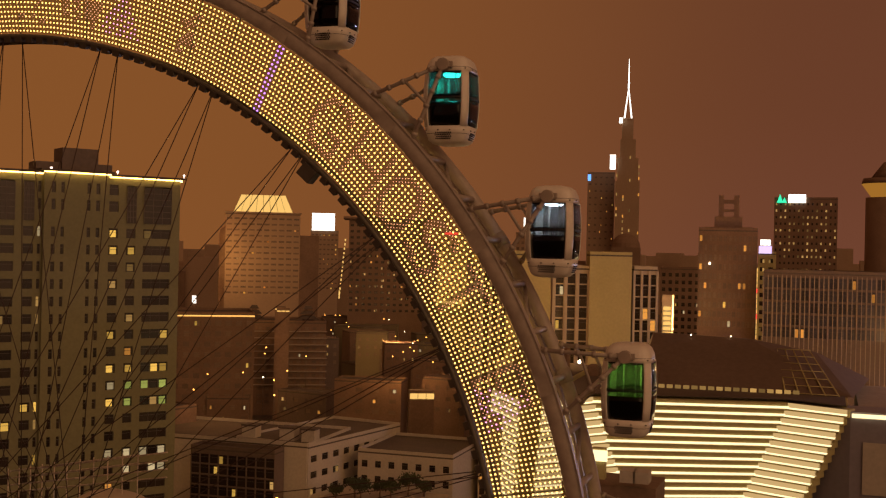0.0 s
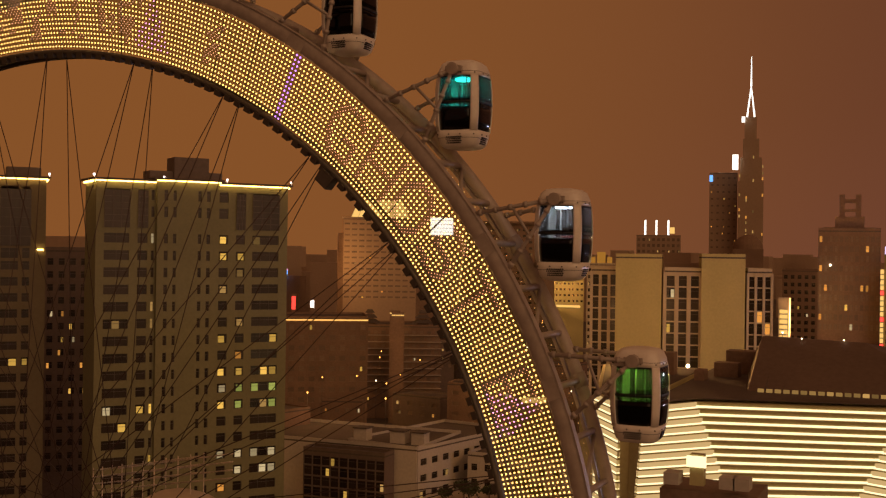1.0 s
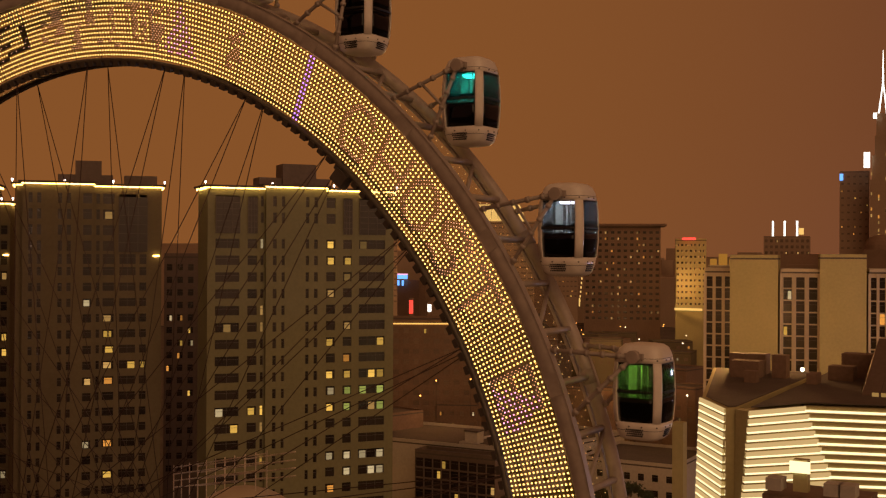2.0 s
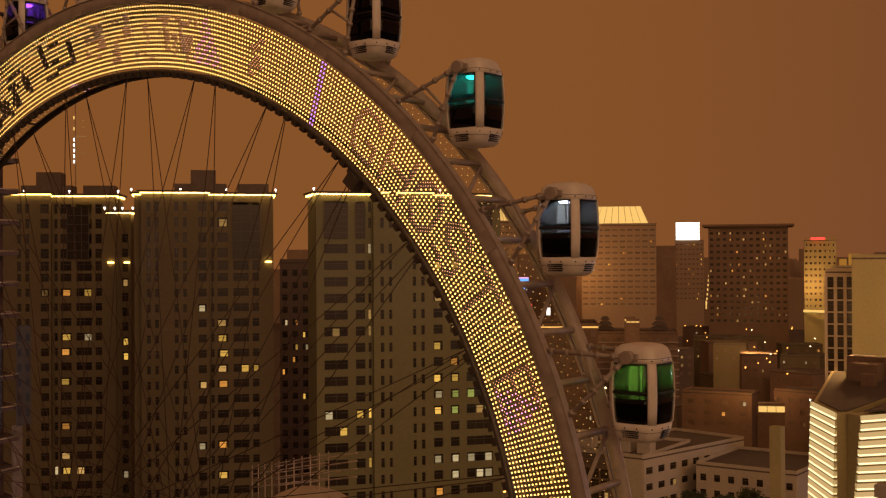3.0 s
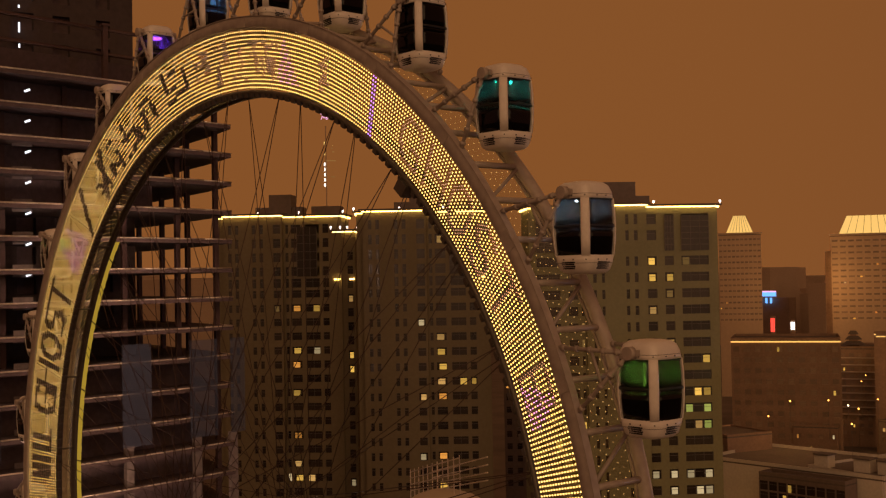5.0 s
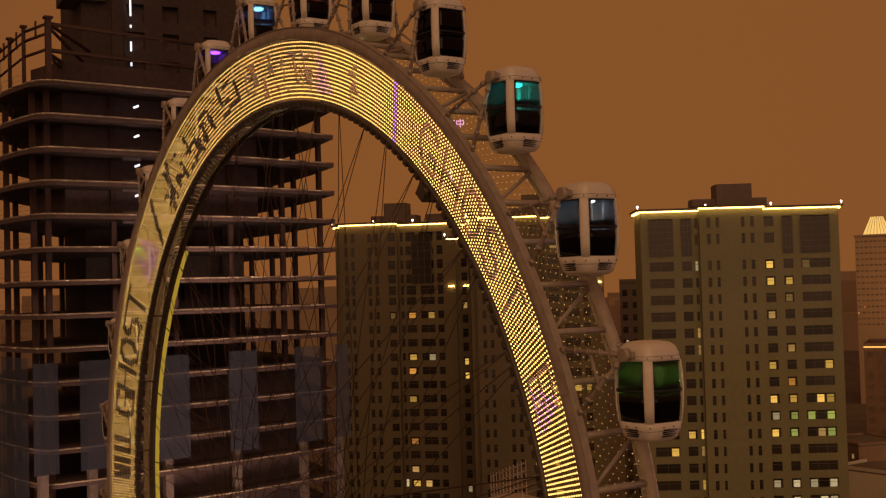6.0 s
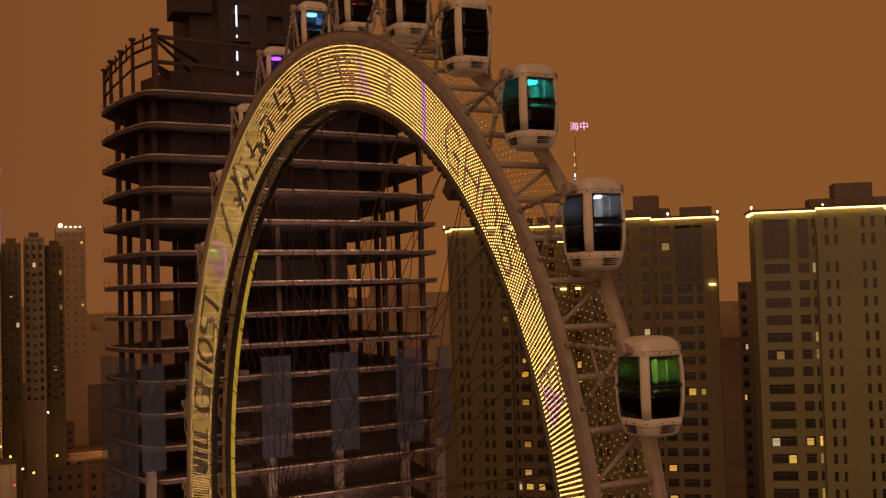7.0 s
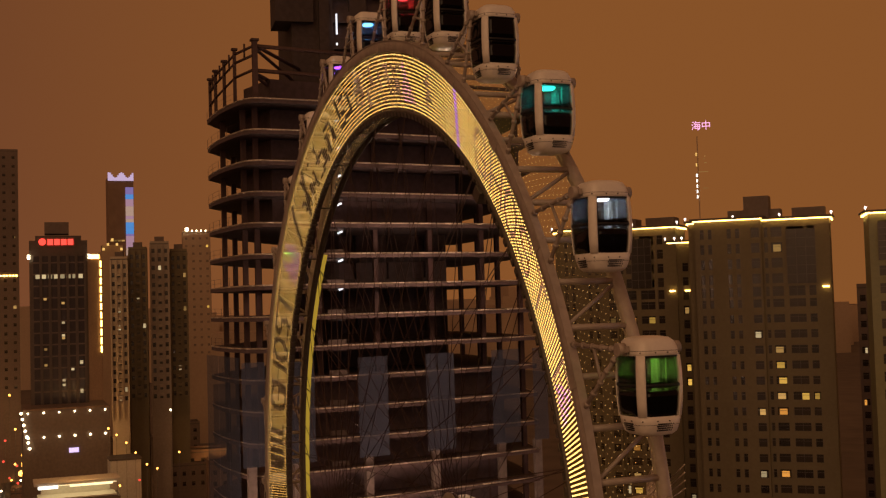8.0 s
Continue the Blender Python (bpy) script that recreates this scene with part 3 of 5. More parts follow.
GLOWS = [GLOW_WARM, GLOW_YELLOW, GLOW_WARM, GLOW_WARM, GLOW_YELLOW, GLOW_WHITE]


def frame_of(a, b, z0=0.0):
    """A pose at corner a with its x axis along the front to b, y going back."""
    d = Vector((b[0] - a[0], b[1] - a[1], 0))
    return Matrix.Translation((a[0], a[1], z0)) @ Matrix.Rotation(math.atan2(d.y, d.x), 4, "Z"), d.length


def facade(bm, at, u_len, z0, z1, bays, rows, recess=0.35):
    """A wall with real openings: at(u, depth, z) gives the place; returns the openings."""
    us = sorted({0.0, u_len, *[u for bay in bays for u in bay]})
    zs = sorted({z0, z1, *[z for r in rows for z in r]})
    opens = {(u0, v0) for u0, u1 in bays for v0, v1 in rows}
    grid = {}

    def v(u, z, d):
        k = (u, z, d)
        if k not in grid:
            grid[k] = bm.verts.new(at(u, d, z))
        return grid[k]

    # plain strips between the rows, cells along the rows
    row_lo = {r[0]: r[1] for r in rows}
    for i in range(len(zs) - 1):
        lo, hi = zs[i], zs[i + 1]
        for j in range(len(us) - 1):
            u0, u1 = us[j], us[j + 1]
            if lo in row_lo and (u0, lo) in opens:
                for p, q in (((u0, lo), (u1, lo)), ((u1, lo), (u1, hi)), ((u1, hi), (u0, hi)), ((u0, hi), (u0, lo))):
                    bm.faces.new((v(*p, 0), v(*q, 0), v(*q, recess), v(*p, recess)))
            else:
                bm.faces.new((v(u0, lo, 0), v(u1, lo, 0), v(u1, hi, 0), v(u0, hi, 0)))
    return [(u0, u1, v0, v1) for u0, u1 in bays for v0, v1 in rows]


def even_bays(length, count, fill):
    step = length / count
    return [(round(step * (k + 0.5 - fill / 2), 3), round(step * (k + 0.5 + fill / 2), 3)) for k in range(count)]


def tower(name, label, a, b, depth, z1, storey, bays, wall, lit_share, seed, z_low=0.0, fill=0.55, tall=0.5, side_bays=0, cornice=False, category="building", group="", glows=GLOWS, show_from=None, parapet=0.9, pane=None, steps=(), glazing=(), levels=None, lights=None):
    """A building with its front from a to b: openings in front and sides, steps (u0, u1, proud, higher) of the front, and a roof."""
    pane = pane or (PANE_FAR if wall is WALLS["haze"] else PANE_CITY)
    m, width = frame_of(a, b)
    t = thing(name, m, label, category, group)
    r = random.Random(seed)
    if isinstance(bays, int):
        bays = even_bays(width, bays, fill)
    else:
        bays = [(round(u0 * width, 3), round(u1 * width, 3)) for u0, u1 in bays]
    start = z_low + storey if show_from is None else show_from
    n = int((z1 - 0.8 - start) / storey)
    top = z1 - 0.9
    rows = levels or [(round(top - storey * (k + 1) + storey * (1 - tall) * 0.5, 3), round(top - storey * (k + 1) + storey * (1 + tall) * 0.5, 3)) for k in range(n)]
    # the front in segments
    segs, at_u = [], 0.0
    for u0, u1, proud, higher in steps:
        if u0 > at_u:
            segs.append((at_u, u0 * width, 0.0, 0.0))
        segs.append((u0 * width, u1 * width, proud, higher))
        at_u = u1 * width
    if at_u < width:
        segs.append((at_u, width, 0.0, 0.0))
    bm = bmesh.new()
    found = []
    for s0, s1, proud, higher in segs:
        inside = [(round(u0 - s0, 3), round(u1 - s0, 3)) for u0, u1 in bays if u0 >= s0 - 0.01 and u1 <= s1 + 0.01]
        found.append((pose(s0, -proud, 0), facade(bm, lambda u, d, z: (s0 + u, d - proud, z), s1 - s0, z_low, z1 + higher, inside, rows)))
        if proud:
            for x in (s0, s1):
                bm.faces.new([bm.verts.new(p) for p in ((x, -proud, z_low), (x, 0, z_low), (x, 0, z1 + higher), (x, -proud, z1 + higher))])
    if side_bays:
        sb = even_bays(depth, side_bays, fill)
        found.append((pose(width, 0, 0, 0, 0, 90), facade(bm, lambda u, d, z: (width - d, u, z), depth, z_low, z1, sb, rows)))
        found.append((pose(0, depth, 0, 0, 0, -90), facade(bm, lambda u, d, z: (d, depth - u, z), depth, z_low, z1, sb, rows)))
    else:
        for x in (0, width):
            bm.faces.new([bm.verts.new(p) for p in ((x, 0, z_low), (x, depth, z_low), (x, depth, z1), (x, 0, z1))])
    bm.faces.new([bm.verts.new(p) for p in ((0, depth, z_low), (width, depth, z_low), (width, depth, z1), (0, depth, z1))])
    part("wall", bm, wall, t)
    over = 0.9 if cornice else -0.02
    for s0, s1, proud, higher in segs:
        x0, x1 = s0 - (over if s0 == 0 or higher else 0), s1 + (over if s1 == width or higher else 0)
        zz = z1 + higher
        roof = part("roof", boxed(x0, x1, -over - proud, depth + over - 0.01 * higher, zz, zz + 0.45), WALLS["roof"], t)
        if cornice:
            part("cornice_light", boxed(s0 - 0.2, s1 + 0.2, -0.55 - proud, -0.3 - proud, zz - 0.34, zz - 0.06), CORNICE_LED, roof, "bright yellow strip light")
    if parapet and not cornice:
        p = bmesh.new()
        for q in ((0, width, 0, 0.3), (0, width, depth - 0.3, depth), (0, 0.3, 0.3, depth - 0.3), (width - 0.3, width, 0.3, depth - 0.3)):
            box(p, *q, z1 + 0.45, z1 + 0.45 + parapet)
        part("parapet", p, wall, t)
    if cornice:
        for x in (-0.6, width * 0.33, width * 0.66, width + 0.6):
            part("roof_lamp", rod(rod(bmesh.new(), (x, -0.5, z1 + 0.45), (x, -0.5, z1 + 0.8), 0.05, 4), (x, -0.5, z1 + 0.8), (x, -0.5, z1 + 1.25), 0.22, 6), ROOF_LAMP, t, "small white roof lamp")
        part("cornice_light", boxed(width + 0.2, width + 0.5, 0, depth, z1 - 0.5, z1 - 0.08), CORNICE_LED, t, "bright yellow strip light")
        part("cornice_light", boxed(-0.5, -0.2, 0, depth, z1 - 0.5, z1 - 0.08), CORNICE_LED, t, "bright yellow strip light")
    for u0, u1, v0, v1, proud in glazing:
        g = boxed(u0 * width, u1 * width, -proud - 0.25, -proud - 0.03, v0, v1)
        gl_ = part("glazed_bay", g, PANE_CITY, t, "tall dark glazed bay")
        bars = bmesh.new()
        for k in range(1, 6):
            box(bars, u0 * width, u1 * width, -proud - 0.33, -proud - 0.26, v0 + (v1 - v0) * k / 6 - 0.06, v0 + (v1 - v0) * k / 6 + 0.06)
        for k in range(4):
            x = u0 * width + (u1 - u0) * width * k / 3
            box(bars, x - 0.07, x + 0.07, -proud - 0.32, -proud - 0.26, v0, v1)
        part("glazing_bar", bars, FRAME, gl_)
    tints = {"w": GLOW_WHITE, "y": GLOW_YELLOW, "g": GLOW_GREEN, "o": GLOW_WARM, "d": FAINT}
    for mm, opens in found:
        for u0, u1, v0, v1 in opens:
            wide_ = u1 - u0
            me = window_mesh(wide_, v1 - v0, pane)
            mid_u = mm.translation.x + (u0 + u1) / 2
            if any(g[0] * width - 0.1 < mid_u < g[1] * width + 0.1 and g[2] < (v0 + v1) / 2 < g[3] for g in glazing):
                continue
            mats = []
            if lights is not None:
                row = rows.index((v0, v1))
                for word in lights.get(row, "").split():
                    b0, b1 = bays[int(word[:-2])]
                    if b0 <= mid_u <= b1:
                        mats.append((tints[word[-2]], word[-1]))
            elif r.random() < lit_share and 0.8 < wide_ < 4.5:
                mats.append((r.choice(glows), r.choice("lr") if wide_ > 1.5 else "a"))
            if mats and mats[0][1] != "a":
                # only a curtained part of a wide window is lit
                win = place("window", me, None, t, "window with a lit part", mm @ pose((u0 + u1) / 2, 0.3, v0))
                half_w = min(wide_ * 0.46, 1.7)
                for mat, side in mats:
                    off = {"l": -0.5, "m": 0.0, "r": 0.5}[side] * (wide_ - half_w) * 0.9
                    place("lit_pane", window_mesh(half_w, (v1 - v0) * 0.8, pane), mat, win, "", pose(off, -0.13, 0.05))
            elif mats and lights is not None and wide_ > 1.0:
                win = place("window", me, None, t, "lit window", mm @ pose((u0 + u1) / 2, 0.3, v0))
                place("lit_pane", window_mesh(wide_ * 0.72, (v1 - v0) * 0.72, pane), mats[0][0], win, "", pose(wide_ * r.uniform(-0.1, 0.1), -0.13, 0.15))
            else:
                mat = mats[0][0] if mats else None
                place("window", me, mat, t, "lit window" if mat else "", mm @ pose((u0 + u1) / 2, 0.3, v0))
    return t, m, width


def on_roof(t, m, x0, x1, y0, y1, z0, z1, mat, name="roof_house"):
    return part(name, boxed(x0, x1, y0, y1, z0, z1), mat, t)


# ground
ground = thing("ground", pose(0, 0, 0), "dark paved city ground at night", "ground", kind="structure")
gb = bmesh.new()
bmesh.ops.create_grid(gb, x_segments=8, y_segments=8, size=5500)
part("surface", gb, GROUND, ground)

# three residential towers with lit cornices; lights by storey: bay, tint, part of the window
def storeys(first, step, count, tops, half=1.05):
    return [(round(z - 1.15, 3), round(z + 1.15, 3)) for z in tops] + [(round(first - step * k - half, 3), round(first - step * k + half, 3)) for k in range(count)]


CORNICED = dict(cornice=True, category="tower", group="apartment towers with lit cornices")
C_BAYS = [(0.04, 0.163), (0.205, 0.254), (0.272, 0.288), (0.329, 0.348), (0.375, 0.391), (0.503, 0.52), (0.548, 0.567), (0.623, 0.673), (0.716, 0.764), (0.805, 0.951)]
C_LIGHTS = {2: "2wa 7ya 9dl", 3: "7ya 8ya", 4: "8da", 5: "7da", 6: "2da", 7: "0dm 2da 8da", 8: "7ya 9yr", 9: "8oa", 10: "7ya 8ya 9ym 9yr", 11: "7wa 8ga 9gl 9gr", 12: "0wl 1ya 2ya 7ya 8ga 9dm 9gr", 13: "0yr 2da", 15: "2ya 7wa 8wa 9wl 9wr", 16: "8wa 9wm 9wr", 17: "7oa", 18: "1oa 8ya", 20: "7ya 9dl"}
res_c = tower("residential_tower", "cream high-rise apartment tower with a yellow-lit cornice", (-132.6, 154.7), (-106.9, 190.8), 10, 95.5, 3.77, C_BAYS, WALLS["cream"], 0, 3, levels=storeys(82.9, 3.77, 21, (92.5, 88.8)), lights=C_LIGHTS, steps=((0.293, 0.614, 1.3, 0.4),), glazing=((0.04, 0.163, 85.2, 93.4, 0), (0.205, 0.254, 85.2, 93.4, 0), (0.716, 0.764, 85.2, 93.4, 0), (0.805, 0.951, 85.2, 93.4, 0)), **CORNICED)
B_BAYS = [(0.09, 0.118), (0.147, 0.175), (0.285, 0.315), (0.345, 0.375), (0.455, 0.515), (0.545, 0.57), (0.59, 0.67), (0.705, 0.82), (0.845, 0.895)]
B_LIGHTS = {1: "6da", 7: "4wa", 8: "6da", 9: "6ya", 10: "6ya", 11: "6da 7yr 8ya", 12: "4da 6oa", 16: "4wa 6oa", 18: "6ya"}
res_b = tower("residential_tower", "taupe high-rise apartment tower with a yellow-lit cornice", (-174.6, 137.0), (-152.7, 161.0), 9, 96.25, 3.63, B_BAYS, WALLS["taupe"], 0, 8, levels=storeys(76.4, 3.63, 18, (93.2, 89.55, 85.9, 82.25, 79.2), 0.95), lights=B_LIGHTS, steps=((0.05, 0.53, 1.4, 0.35),), glazing=((0.70, 0.90, 80.9, 93.7, 0),), **CORNICED)
A_LIGHTS = {6: "4da 6oa 7yr", 9: "6ya 7wr", 10: "6oa", 12: "6ya", 15: "6oa", 17: "6da", 18: "5wa 6ya 7dl"}
res_a = tower("residential_tower", "taupe high-rise apartment tower with a yellow-lit cornice", (-211.5, 119.5), (-187.8, 141.8), 10, 96.5, 3.63, B_BAYS, WALLS["taupe"], 0, 12, levels=storeys(76.4, 3.63, 18, (93.2, 89.55, 85.9, 82.25, 79.2), 0.95), lights=A_LIGHTS, steps=((0.05, 0.53, 1.4, 0.35),), glazing=((0.64, 0.80, 80.9, 93.7, 0),), **CORNICED)
for t, m, w in (res_b, res_a):
    part("wall_lamp", boxed(w * 0.94, w * 0.985, -0.5, -0.05, 79.8, 80.2), CORNICE_LED, t, "small yellow wall lamp")
for (t, m, w), z in ((res_c, 95.95), (res_b, 96.7), (res_a, 96.95)):
    on_roof(t, m, w * 0.40, w * 0.58, 2, 8, z, z + 5.4, WALLS["dark"])
    on_roof(t, m, w * 0.28, w * 0.66, 3, 8.5, z, z + 2.2, WALLS["dark"])
    if t is not res_c[0]:
        on_roof(t, m, w * 0.74, w * 0.97, 3, 8.5, z, z + 2.2, WALLS["dark"])
n_block, m, w = tower("apartment_block", "narrow apartment block with a lit cornice between two towers", (-189.7, 140.7), (-185.6, 144.5), 8, 92.4, 3.63, 2, WALLS["taupe"], 0, 5, levels=storeys(86, 3.63, 20, ()), lights={3: "1da", 7: "1ya", 8: "1ya", 12: "0da", 16: "1wa"}, cornice=True)
part("wall_lamp", boxed(w * 0.72, w * 0.95, -0.4, -0.05, 79.8, 80.2), CORNICE_LED, n_block, "small yellow wall lamp")
tower("apartment_block", "dark brown apartment block with scattered lit windows", (-194, 204), (-183, 214), 20, 79.3, 3.6, 5, WALLS["dark"], 0.16, 6, show_from=14)

neon = thing("neon_strip", frame_of((-197.2, 150.6), (-195.2, 152.4))[0], "vertical red and white neon strip on a wall", "sign")
part("wall", boxed(-0.2, 2.2, 0.1, 6, 0, 93), WALLS["brown"], neon)
for k, c in enumerate(((1, 0.3, 0.25), (1, 0.05, 0.06), (1, 0.05, 0.06), (0.95, 0.2, 0.35), (1, 0.5, 0.4))):
    part("neon_bar", boxed(0.3, 1.2, -0.2, 0.05, 88.5 - k * 3.1, 91 - k * 3.1), lit("neon", c, 0.9), neon)
part("neon_bar", boxed(-5.2, -4.6, -0.4, 0.0, 62, 71), lit("blue_neon", (0.1, 0.2, 1.0), 0.5), neon)
part("neon_bracket", boxed(-5.2, 0.2, 0.02, 0.2, 66, 66.4), STEEL_DARK, neon)

# ---- skyline, from the wheel outwards ----
def solid(bm, name, mat, t, label=""):
    return part(name, bm, mat, t, label)


def bulb(bm, p, r):
    bmesh.ops.create_icosphere(bm, subdivisions=1, radius=r, matrix=Matrix.Translation(p))
    return bm


SIGN_WHITE = lit("white_sign", (1.0, 0.93, 0.82), 2.2)
SIGN_RED = lit("red_sign", (1.0, 0.06, 0.04), 2.0)
SIGN_GREEN = lit("green_sign", (0.05, 0.9, 0.45), 1.2)
SIGN_BLUE = lit("blue_sign", (0.15, 0.4, 1.0), 1.6)
SIGN_PINK = lit("pink_sign", (1.0, 0.45, 0.75), 1.4)
SIGN_VIOLET = lit("violet_sign", (0.8, 0.6, 1.0), 1.2)
# on roofs and crowns these paint floodlight as the surface's own glow
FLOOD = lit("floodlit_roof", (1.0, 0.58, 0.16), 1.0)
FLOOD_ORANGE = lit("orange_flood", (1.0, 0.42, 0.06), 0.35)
STREET = lit("street_lamp_glow", (1.0, 0.42, 0.07), 6.0)
STREET_WHITE = lit("white_lamp_glow", (1.0, 0.82, 0.52), 7.0)
STRIP = lit("facade_strip", (1.0, 0.78, 0.40), 1.7)

# spire tower
m, w = frame_of((-187, 1200), (-161, 1204))
spire = thing("office_tower", m, "slender far office tower with a lit spire", "tower")
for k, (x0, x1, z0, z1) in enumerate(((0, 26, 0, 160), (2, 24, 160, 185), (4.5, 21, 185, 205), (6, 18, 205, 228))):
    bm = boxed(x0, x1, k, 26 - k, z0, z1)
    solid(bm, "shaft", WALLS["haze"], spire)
for k in range(22):
    r = random.Random(k)
    x = r.choice((1.0, 8.0, 15.0, 24.5))
    place("window", window_mesh(1.5, 3.0), FAINT if k % 3 else GLOW_WARM, spire, "lit window", pose(x + 0.5, -0.3, 70 + r.random() * 120))
solid(rod(rod(rod(bmesh.new(), (8, 13, 228), (12, 13, 262), 1.0, 6, 0.6), (16, 13, 228), (12, 13, 262), 1.0, 6, 0.6), (12, 13, 262), (12, 13, 294), 0.9, 6, 0.25), "spire", SIGN_WHITE, spire, "white-lit lattice spire")
solid(boxed(-6, 0.0, -1.5, -0.5, 172, 188), "screen", SIGN_WHITE, spire, "bright white screen")
solid(boxed(3, 6.5, -2.5, -1.5, 222, 228), "roof_lamp", SIGN_WHITE, spire)
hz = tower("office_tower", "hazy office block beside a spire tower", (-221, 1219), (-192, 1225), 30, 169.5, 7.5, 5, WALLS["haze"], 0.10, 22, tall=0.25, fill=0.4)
bl, m, w = hz
solid(boxed(0, 3.5, -0.6, 0.4, 161, 168), "roof_lamp", SIGN_BLUE, bl)

# round-topped block in front of it
m, w = frame_of((-125, 843), (-103, 847))
dm = thing("office_block", m, "dark round-topped office block", "building")
bm = boxed(0, w, 0, 20, 0, 86)
solid(bm, "wall", WALLS["brown"], dm)
bm = bmesh.new()
bmesh.ops.create_uvsphere(bm, u_segments=20, v_segments=10, radius=w / 2, matrix=Matrix.Translation((w / 2, 11, 86)))
solid(bm, "dome", WALLS["brown"], dm)

# block with three lit fins
fins, m, w = tower("office_tower", "far office block with three white-lit fins", (-352, 1406), (-298, 1420), 40, 104.7, 7.5, 9, WALLS["haze"], 0.15, 23, glows=[FAINT], show_from=60)
for x in (10, 24, 39):
    solid(boxed(x, x + 2.2, 2, 4, 105, 125), "fin", SIGN_WHITE, fins, "white-lit roof fin")
solid(boxed(42, 48, 2, 4, 108, 116), "fin", FLOOD, fins)

tower("office_tower", "orange floodlit far block", (-222, 714), (-203, 721), 20, 91, 4.0, 7, WALLS["beige"], 0.75, 24, glows=[FAINT], tall=0.35, show_from=44)
fl = thing("flood_lamp", pose(-222, 713, 0), "row of orange flood lamps at a wall", "lamp")
solid(boxed(0, 19, -1.0, 0, 44, 45.5), "lamp", FLOOD, fl)
solid(boxed(5, 14, 0, 1, 91.5, 93), "sign", SIGN_RED, fl)
gold, m, w = tower("office_block", "gold-lit old block with a stepped crown", (-171, 626), (-155, 631), 16, 74, 4.0, 5, WALLS["pale"], 0.5, 241, glows=[FAINT])
for k, (x0, x1, z) in enumerate(((1, 5, 79), (6, 11, 82), (12, 15, 79))):
    solid(boxed(x0, x1, 1, 4, 74.5, z), "crown", FLOOD_ORANGE, gold, "crown with orange floodlight painted as glow")

off, m, w = tower("office_tower", "dark office tower with an overhanging roof plate", (-288, 711), (-239, 731), 40, 100, 4.3, 12, WALLS["brown"], 0.20, 25, tall=0.4, show_from=34, glows=[FAINT, FAINT, GLOW_WARM])
solid(boxed(-4, w + 4, -4, 44, 101.5, 103), "roof_plate", WALLS["brown"], off, "wide brown roof plate")
sgn, m, w = tower("office_tower", "hazy tower under a bright white sign", (-474, 1044), (-448, 1056), 26, 97, 5.0, 7, WALLS["haze"], 0.10, 26, tall=0.3, show_from=36)
solid(boxed(1, 24.5, -1, 1, 98.2, 116), "sign_board", SIGN_WHITE, sgn, "bright white sign board")
bm = bmesh.new()
for k in range(4):
    box(bm, 1, 24.5, -1.3, -1.05, 101 + k * 4, 101.4 + k * 4)
solid(bm, "sign_joint", WALLS["pale"], sgn)
for k in range(14):
    solid(boxed(30 + k * 0.4, 31.2 + k * 0.4, 0, 1, 28 + k * 4.6, 30.4 + k * 4.6 + (6 if k == 0 else 0)), "facade_lamp", FLOOD, sgn)


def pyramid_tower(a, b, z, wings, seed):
    """A hotel tower under a hipped roof whose floodlight is painted as its own glow."""
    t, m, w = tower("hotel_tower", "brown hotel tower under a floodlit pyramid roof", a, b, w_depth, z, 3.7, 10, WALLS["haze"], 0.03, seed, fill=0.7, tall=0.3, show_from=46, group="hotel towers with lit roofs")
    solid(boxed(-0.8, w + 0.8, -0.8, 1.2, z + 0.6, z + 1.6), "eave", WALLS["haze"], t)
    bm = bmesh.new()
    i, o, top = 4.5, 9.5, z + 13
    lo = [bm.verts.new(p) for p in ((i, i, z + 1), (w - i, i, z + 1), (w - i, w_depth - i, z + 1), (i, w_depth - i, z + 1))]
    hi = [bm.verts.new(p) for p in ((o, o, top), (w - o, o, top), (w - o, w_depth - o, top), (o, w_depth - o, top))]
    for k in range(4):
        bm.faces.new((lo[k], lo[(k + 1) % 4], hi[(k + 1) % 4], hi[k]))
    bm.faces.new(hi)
    solid(bm, "lit_roof", FLOOD, t, "hipped roof with amber floodlight painted as glow")
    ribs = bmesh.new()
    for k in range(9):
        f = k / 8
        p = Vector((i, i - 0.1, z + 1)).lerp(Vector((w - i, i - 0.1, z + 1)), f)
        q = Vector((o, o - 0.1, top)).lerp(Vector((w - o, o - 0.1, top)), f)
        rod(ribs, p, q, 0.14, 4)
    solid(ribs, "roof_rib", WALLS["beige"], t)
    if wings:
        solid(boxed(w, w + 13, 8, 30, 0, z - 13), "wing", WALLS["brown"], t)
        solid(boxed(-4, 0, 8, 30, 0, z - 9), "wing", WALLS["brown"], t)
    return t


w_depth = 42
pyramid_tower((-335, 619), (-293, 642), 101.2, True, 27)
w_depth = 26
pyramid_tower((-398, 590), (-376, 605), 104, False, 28)

